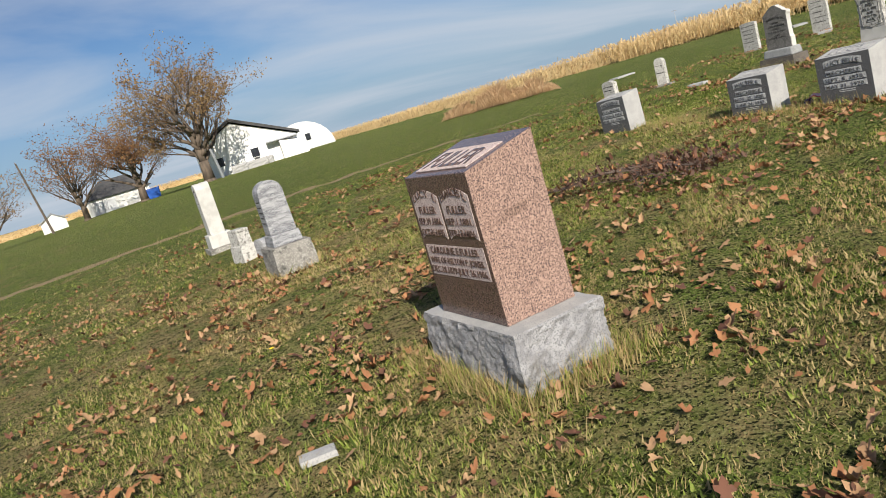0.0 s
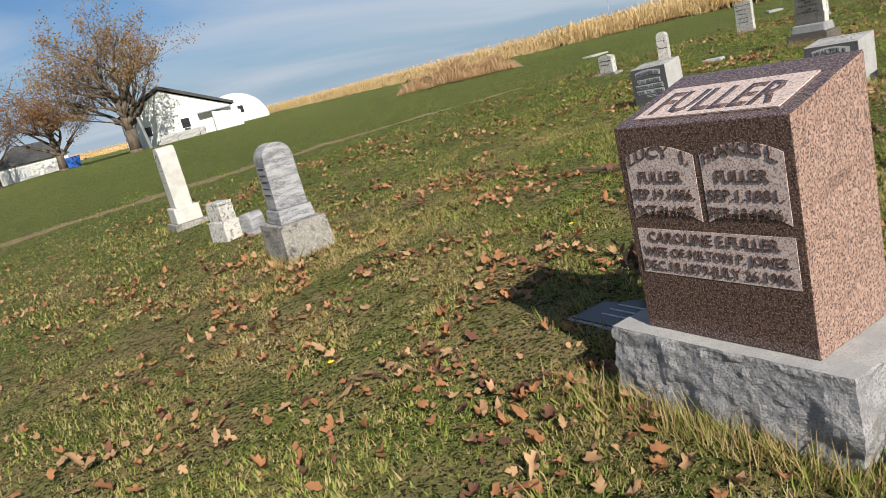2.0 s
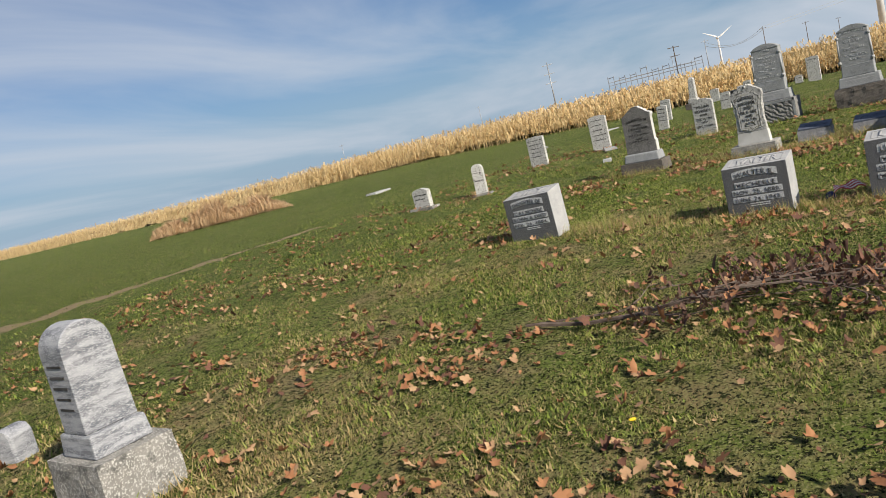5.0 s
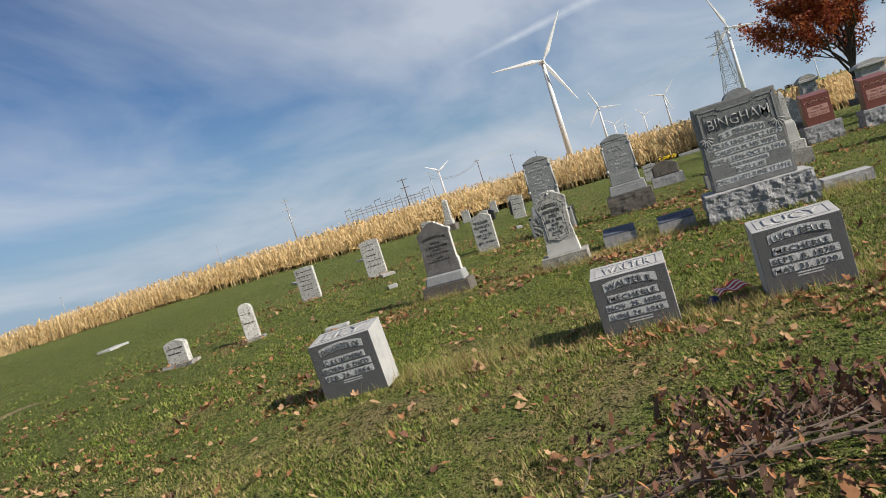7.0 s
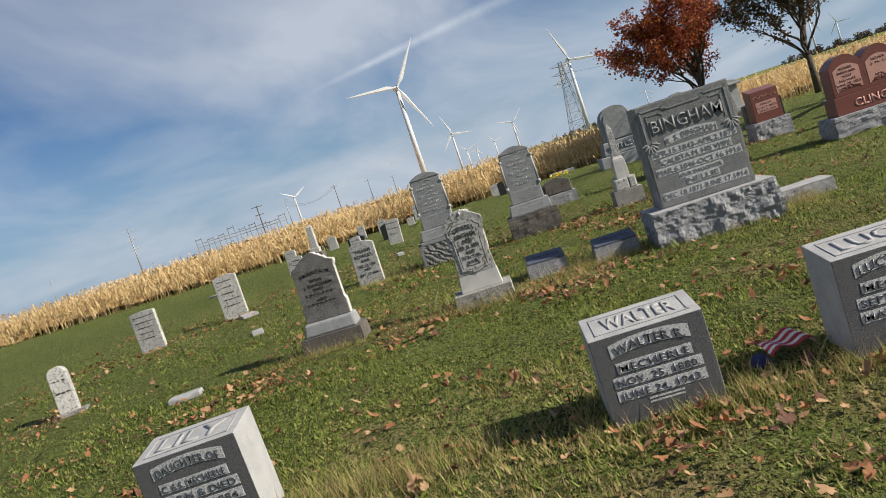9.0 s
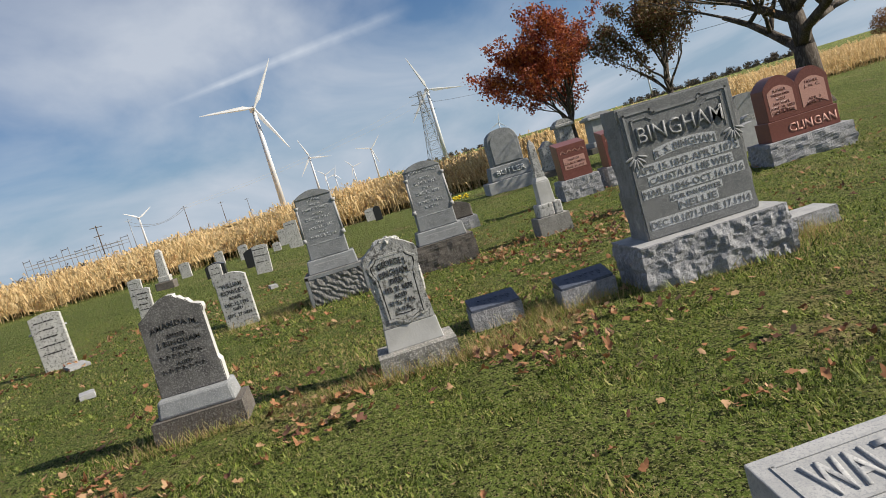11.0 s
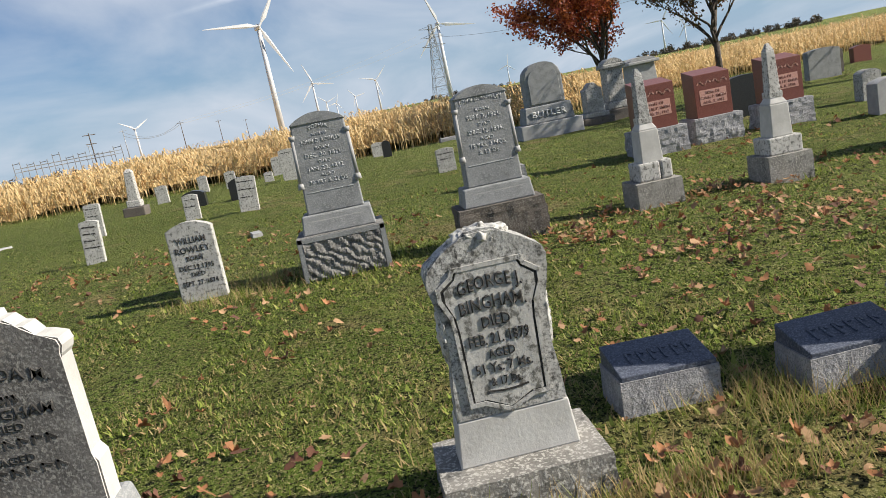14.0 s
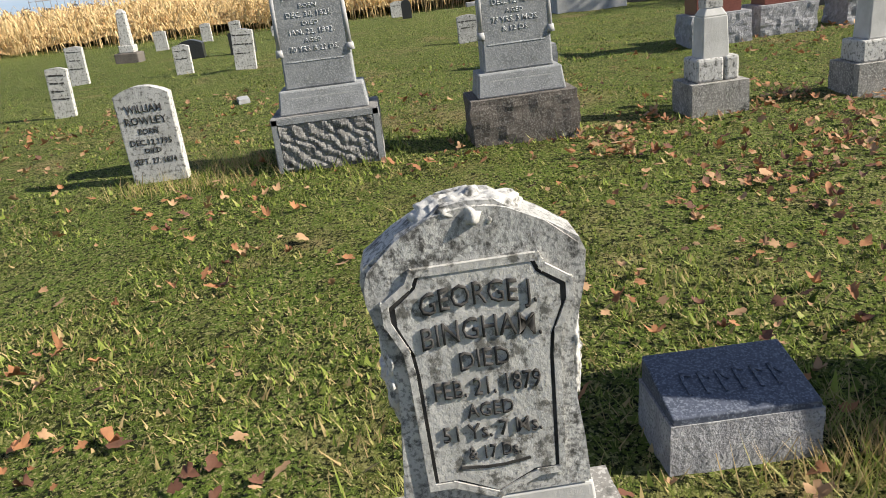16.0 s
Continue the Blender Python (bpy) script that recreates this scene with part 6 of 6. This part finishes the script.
# ---------------------------------------------------------------- ground cover
def fallen_branch():
    """A cut bough lying in the grass, twigs and withered leaves still on it."""
    e = thing("fallen_branch", 4.15, 6.6, "withered brown leafy branch lying on the lawn", "branch", turn=0, sink=0.0)
    r = random.Random(19)
    bm = bmesh.new()
    leaves = []

    def run(p, d, ln, rad, lv):
        seg = 6
        for k in range(seg):
            d = (d + Vector((r.gauss(0, 0.16), r.gauss(0, 0.16), r.gauss(0, 0.10)))).normalized()
            d.z = max(-0.15, min(0.3, d.z))
            q_ = p + d * ln / seg
            q_.z = max(0.02, min(q_.z, 0.17))
            tube(bm, p, q_, rad * (1 - 0.12 * k), rad * (1 - 0.12 * (k + 1)), 5)
            if lv >= 1:
                leaves.append(q_.copy())
            if lv < 2 and (k > 0 or lv > 0):
                for _ in range(2 if lv == 0 else 1):
                    s = Vector((d.x, d.y, 0)); n_ = Vector((-s.y, s.x, r.uniform(-0.1, 0.5))) * r.choice((-1, 1))
                    run(q_.copy(), (d * 0.9 + n_ * 0.7).normalized(), ln * r.uniform(0.20, 0.36), rad * 0.5, lv + 1)
            p = q_
    run(Vector((0, 0, 0.05)), Vector((0.33, -0.95, 0.02)), 1.9, 0.016, 0)
    run(Vector((0.05, 0.15, 0.03)), Vector((0.25, -0.95, 0.02)), 2.0, 0.011, 0)
    run(Vector((0.7, -0.5, 0.03)), Vector((0.25, -0.95, 0.02)), 1.3, 0.013, 0)
    bm_object("twigs", bm, M["twig"], e)
    rs = np.random.RandomState(5)
    L = np.array([tuple(v) for v in leaves])
    L = L[rs.randint(0, len(L), 1000)] + rs.normal(0, 0.06, (1000, 3)) * (1, 1, 0.6)
    L[:, 2] = np.clip(L[:, 2], 0.02, 0.16)
    ob = leaf_mesh("leaves", L, rs, 0.020, [M["dead_leaf"], M["fallen_c"], M["fallen_a"]], (0.75, 0.17, 0.08), tilt=0.9)
    ob.parent = e
    tagged(ob, kind="stuff")


LEAF_HALF = [(0.0, -0.85), (0.62, -0.75), (0.54, -0.36), (0.95, -0.12), (0.82, 0.32), (0.50, 0.26), (0.48, 0.66)]
LEAF = np.array(LEAF_HALF + [(0.0, 1.15)] + [(-a, b) for a, b in reversed(LEAF_HALF[1:])])


def leaf_mesh(name, pos, rs, size, mats, share, tilt=0.35):
    """Lobed, curled leaves, one fan each."""
    n, k = len(pos), len(LEAF)
    s = size * rs.uniform(0.4, 1.3, n)
    a = rs.uniform(0, 6.28, n)
    nx = LEAF[None, :, 0] * s[:, None] * rs.uniform(0.6, 1.0, (n, 1)); ny = LEAF[None, :, 1] * s[:, None]
    curl = rs.uniform(-0.3, 1.3, (n, 1)) / s[:, None]
    nz = curl * (nx ** 2 * rs.uniform(0.2, 1.4, (n, 1)) + ny ** 2 * rs.uniform(-0.2, 0.8, (n, 1)))
    tx, ty = rs.normal(0, tilt, (n, 1)), rs.normal(0, tilt, (n, 1))
    nx = nx * rs.uniform(0.65, 1.2, (n, k)); ny = ny * rs.uniform(0.75, 1.15, (n, k))
    nz = nz * 1.5 + nx * tx + ny * ty
    c, sn = np.cos(a)[:, None], np.sin(a)[:, None]
    X, Y = c * nx - sn * ny, sn * nx + c * ny
    ring = np.stack([X, Y, nz], -1)
    low = np.minimum(ring[..., 2].min(1), 0)
    ring[..., 2] -= low[:, None]
    cen = np.stack([np.zeros(n), np.zeros(n), -low], -1)
    v = np.concatenate([cen[:, None, :], ring], 1) + pos[:, None, :]
    idx = np.arange(n)[:, None, None] * (k + 1)
    t = np.array([(0, 1 + i, 1 + (i + 1) % k) for i in range(k)])[None]
    f = (idx + t).reshape(-1, 3)
    mi = np.repeat(rs.choice(len(mats), n, p=share), k)
    return fast_mesh(name, v.reshape(-1, 3), [3] * len(f), f.ravel(), mats, mi)


fallen_branch()


def field_noise(x, y, s, seed):
    """Smooth patches over the lawn, from 0 to 1."""
    out = np.zeros_like(x)
    r = np.random.RandomState(seed)
    for k in range(10):
        a, f, p = r.uniform(0, 6.28), s * r.uniform(0.5, 2.0), r.uniform(0, 6.28)
        out += np.sin((x * np.cos(a) + y * np.sin(a)) * f + p)
    return 0.5 + 0.5 * np.tanh(out / 2.6)


FOOT = [(0.55, 3.1, 0.70, 3.32), (1.49, 2.75, 2.0, 3.68), (1.72, 7.85, 2.16, 8.45), (1.72, 12.0, 2.2, 12.6), (6.82, 7.8, 7.15, 8.4), (6.8, 5.5, 7.12, 6.08), (6.8, 4.36, 7.1, 4.95), (10.45, 7.9, 10.8, 8.58), (10.42, 6.33, 10.78, 6.95), (10.46, 3.77, 11.05, 4.95),
        (10.86, 5.77, 11.1, 6.2), (10.7, 5.07, 10.94, 5.53), (14.6, 6.9, 15.1, 7.66), (14.55, 5.48, 15.05, 6.25), (14.6, 4.17, 15.1, 4.7), (14.6, 2.96, 15.1, 3.5), (1.86, 3.85, 2.2, 4.4), (14.78, 8.35, 14.92, 8.78)]


def clear_of_stones(x, y, m=0.0):
    ok = np.ones(len(x), bool)
    for a, b, c, d in FOOT:
        ok &= ~((x > a - m) & (x < c + m) & (y > b - m) & (y < d + m))
    return ok


def fallen_leaves():
    rs = np.random.RandomState(17)
    n = 90000
    x, y = rs.uniform(-4, 19, n), rs.uniform(-2, 15, n)
    clumps = field_noise(x, y, 6.0, 12) ** 3
    p = (field_noise(x, y, 1.3, 3) ** 2.5 * 0.36 + 0.045) * (0.25 + 2.4 * clumps) * np.interp(x, [4, 9], [1.35, 0.65])
    for cx, cy, s, w in ((2.2, 4.9, 0.7, 0.4), (3.6, 3.6, 0.9, 0.5), (1.0, 4.8, 1.0, 0.3), (0.2, 3.6, 0.9, 0.25), (3.2, 8.6, 0.9, 0.3), (6.4, 5.3, 0.5, 0.7), (6.4, 4.3, 0.7, 0.7), (7.0, 7.0, 0.7, 0.35), (10.2, 7.3, 0.4, 0.7), (10.3, 5.9, 0.45, 0.8),
                         (13.6, 4.6, 0.8, 0.8), (14.3, 3.9, 0.8, 0.6), (10.1, 8.9, 0.5, 0.3), (10.9, 11.9, 0.4, 0.6), (10.7, 5.66, 0.2, 1.2), (9.9, 5.5, 0.35, 1.0), (1.2, 6.2, 0.8, 0.3), (2.6, 6.6, 0.8, 0.25), (-0.4, 5.2, 0.9, 0.3), (10.9, 12.8, 0.3, 0.6)):
        p += w * np.exp(-((x - cx) ** 2 + (y - cy) ** 2) / (2 * s * s)) * (0.2 + 1.3 * clumps)
    keep = (rs.rand(n) < p) & clear_of_stones(x, y, 0.02)
    x, y = x[keep], y[keep]
    pos = np.column_stack([x, y, land(x, y) + rs.uniform(0.012, 0.035, len(x))])
    ob = leaf_mesh("fallen_leaves", pos, rs, 0.031, [M["fallen_a"], M["fallen_b"], M["fallen_c"]], (0.46, 0.34, 0.20), tilt=0.35)
    tagged(ob, "scattered dry orange and tan maple leaves on the grass", "leaves", kind="stuff")


fallen_leaves()


def grass():
    """Tufted mown turf: fine blades along the walk, broader ones in the lawn further off."""
    rs = np.random.RandomState(29)
    wx = np.array([2.8, 1.6, 1.2, 1.2, 1.6, 2.4, 3.8, 5.4, 7.0, 8.6, 10.2, 12.0]); wy = np.array([2.2, 1.2, 2.2, 3.4, 4.8, 5.8, 6.2, 6.4, 6.6, 6.7, 6.9, 6.8])
    xs, ys, ws = [], [], []
    for near, dist, m, w0 in ((0.0, 2.6, 310000, 0.0026), (1.8, 4.8, 330000, 0.0036), (4.0, 9.0, 200000, 0.0068), (7.5, 15.0, 80000, 0.012)):
        k = rs.uniform(0, len(wx) - 1, m); i = k.astype(int); f = k - i
        a, r = rs.uniform(0, 6.28, m), np.sqrt(near ** 2 + (dist ** 2 - near ** 2) * rs.rand(m))
        xs.append(wx[i] * (1 - f) + wx[i + 1] * f + r * np.cos(a)); ys.append(wy[i] * (1 - f) + wy[i + 1] * f + r * np.sin(a)); ws.append(np.full(m, w0))
    x, y, w = np.concatenate(xs), np.concatenate(ys), np.concatenate(ws)
    # blades gather into tufts, each leaning its own way
    cell = np.where(w < 0.005, 0.045, 0.09)
    cx, cy = np.floor(x / cell), np.floor(y / cell)
    hsh = np.modf(np.abs(np.sin(cx * 12.9898 + cy * 78.233) * 43758.5453))[0]
    hs2 = np.modf(np.abs(np.sin(cx * 39.346 + cy * 11.135) * 24634.6345))[0]
    pull = 0.35 * rs.rand(len(x))
    x += ((cx + 0.2 + 0.6 * hsh) * cell - x) * pull; y += ((cy + 0.2 + 0.6 * hs2) * cell - y) * pull
    keep = clear_of_stones(x, y) & (rs.rand(len(x)) < 0.45 + 0.75 * hsh)
    x, y, w, hsh, hs2 = x[keep], y[keep], w[keep], hsh[keep], hs2[keep]
    n = len(x)
    tall = np.zeros(n)
    for a, b, c, d in FOOT:
        tall = np.maximum(tall, ((x > a - 0.16) & (x < c + 0.16) & (y > b - 0.16) & (y < d + 0.16)) * 1.0)
    dry = field_noise(x, y, 1.6, 8) * 0.7 + 0.35 * hs2 + np.interp(x, [2, 9], [0.34, -0.20]) + np.interp(y, [9, 16], [0, -0.35]) + 0.9 * np.exp(-((x - 6.95) ** 2 / 0.05 + (y - 7.2) ** 2 / 0.35))
    h = rs.uniform(0.011, 0.030, n) * (0.65 + 0.7 * hsh) * (1 + 2.0 * tall * rs.rand(n)) * (0.75 + 0.5 * field_noise(x, y, 2.0, 4)) * np.where(w > 0.006, 1.15, 1.0)
    a = hs2 * 6.28 * 3 + rs.normal(0, 1.1, n); d = np.stack([np.cos(a), np.sin(a)], 1)
    lean = h * rs.uniform(0.3, 1.5, n)
    z = land(x, y) - 0.006
    w = w * rs.uniform(0.6, 1.4, n)
    b0 = np.column_stack([x - d[:, 1] * w, y + d[:, 0] * w, z]); b1 = np.column_stack([x + d[:, 1] * w, y - d[:, 0] * w, z])
    tip = np.column_stack([x + d[:, 0] * lean, y + d[:, 1] * lean, z + h])
    v = np.stack([b0, b1, tip], 1).reshape(-1, 3)
    mi = np.where(rs.rand(n) < np.clip(0.15 + 0.75 * (dry - 0.40), 0.06, 0.75), 1, np.where(rs.rand(n) < 0.25 + 0.5 * (1 - hsh), 2, 0))
    ob = fast_mesh("grass", v, [3] * n, np.arange(3 * n), [M["blade_green"], M["blade_dry"], M["blade_dark"]], mi)
    tagged(ob, "short mown grass, green with dry straw blades", "grass", kind="stuff")


grass()


def dandelion(x, y):
    e = thing("dandelion", x, y, "single yellow dandelion flower in the grass", "flower", turn=0, sink=0.0, group="dandelions")
    bm = bmesh.new(); tube(bm, (0, 0, 0), (0, 0, 0.045), 0.002, 0.002, 5); bm_object("stem", bm, M["blade_green"], e)
    bm = bmesh.new()
    for k in range(14):
        a = k * 2.4; rr = 0.017
        c = Vector((math.cos(a) * rr * 0.5, math.sin(a) * rr * 0.5, 0.048))
        bmesh.ops.create_icosphere(bm, subdivisions=1, radius=1.0, matrix=Matrix.Translation(c) @ Matrix.Rotation(a, 4, "Z") @ Matrix.Diagonal((rr * 0.6, 0.004, 0.004, 1)))
    bm_object("petals", bm, M["yellow"], e)


dandelion(0.92, 5.25)
dandelion(2.95, 5.5)


def dry_tufts():
    """Long straw-coloured tufts left by the mower round the stones."""
    rs = np.random.RandomState(61)
    px, py = [], []
    for cx, cy, sx, sy, m in ((10.33, 6.2, 0.06, 0.35, 900), (10.36, 7.15, 0.05, 0.25, 500), (10.8, 5.65, 0.10, 0.15, 700), (10.6, 5.3, 0.04, 0.2, 500), (10.38, 8.3, 0.05, 0.3, 500), (1.40, 3.2, 0.05, 0.4, 700), (1.8, 2.62, 0.25, 0.06, 700), (6.72, 5.2, 0.08, 0.4, 500), (10.75, 3.5, 0.15, 0.15, 500), (14.5, 8.3, 0.1, 0.3, 400), (15.0, 8.0, 0.15, 0.2, 500), (6.95, 7.2, 0.12, 0.35, 1200)):
        px.append(rs.normal(cx, sx, m)); py.append(rs.normal(cy, sy, m))
    x, y = np.concatenate(px), np.concatenate(py)
    keep = clear_of_stones(x, y); x, y = x[keep], y[keep]
    n = len(x); a = rs.uniform(0, 6.28, n); h = rs.uniform(0.04, 0.15, n); ln = h * rs.uniform(0.2, 1.0, n); w = 0.0022
    z = land(x, y)
    c, s = np.cos(a), np.sin(a)
    b0 = np.column_stack([x - s * w, y + c * w, z]); b1 = np.column_stack([x + s * w, y - c * w, z]); t = np.column_stack([x + c * ln, y + s * ln, z + h])
    ob = fast_mesh("dry_grass_tufts", np.stack([b0, b1, t], 1).reshape(-1, 3), [3] * n, np.arange(3 * n), [M["blade_dry"], M["blade_green"]], (rs.rand(n) < 0.35).astype(int))
    tagged(ob, "long straw-coloured grass tufts round the gravestones", "grass", kind="stuff")


dry_tufts()


def dead_plant():
    e = thing("withered_plant", 2.42, 4.30, "withered brown plant beside the flat grave marker", "plant", turn=0, sink=0.0)
    rs = np.random.RandomState(9)
    bm = bmesh.new()
    tips = []
    for k in range(16):
        a = rs.uniform(0, 6.28); d = Vector((math.cos(a) * rs.uniform(0.05, 0.2), math.sin(a) * rs.uniform(0.05, 0.2), rs.uniform(0.10, 0.24)))
        tube(bm, (0, 0, 0), d, 0.004, 0.002, 4)
        tips += [tuple(d * s) for s in (0.5, 0.75, 1.0)]
    bm_object("stems", bm, M["twig"], e)
    T = np.array(tips)[rs.randint(0, len(tips), 130)] + rs.normal(0, 0.02, (130, 3))
    T[:, 2] = np.clip(T[:, 2], 0.02, 1)
    ob = leaf_mesh("leaves", T, rs, 0.028, [M["dead_leaf"], M["fallen_c"], M["fallen_b"]], (0.5, 0.2, 0.3), tilt=1.0)
    ob.parent = e
    tagged(ob, kind="stuff")


dead_plant()
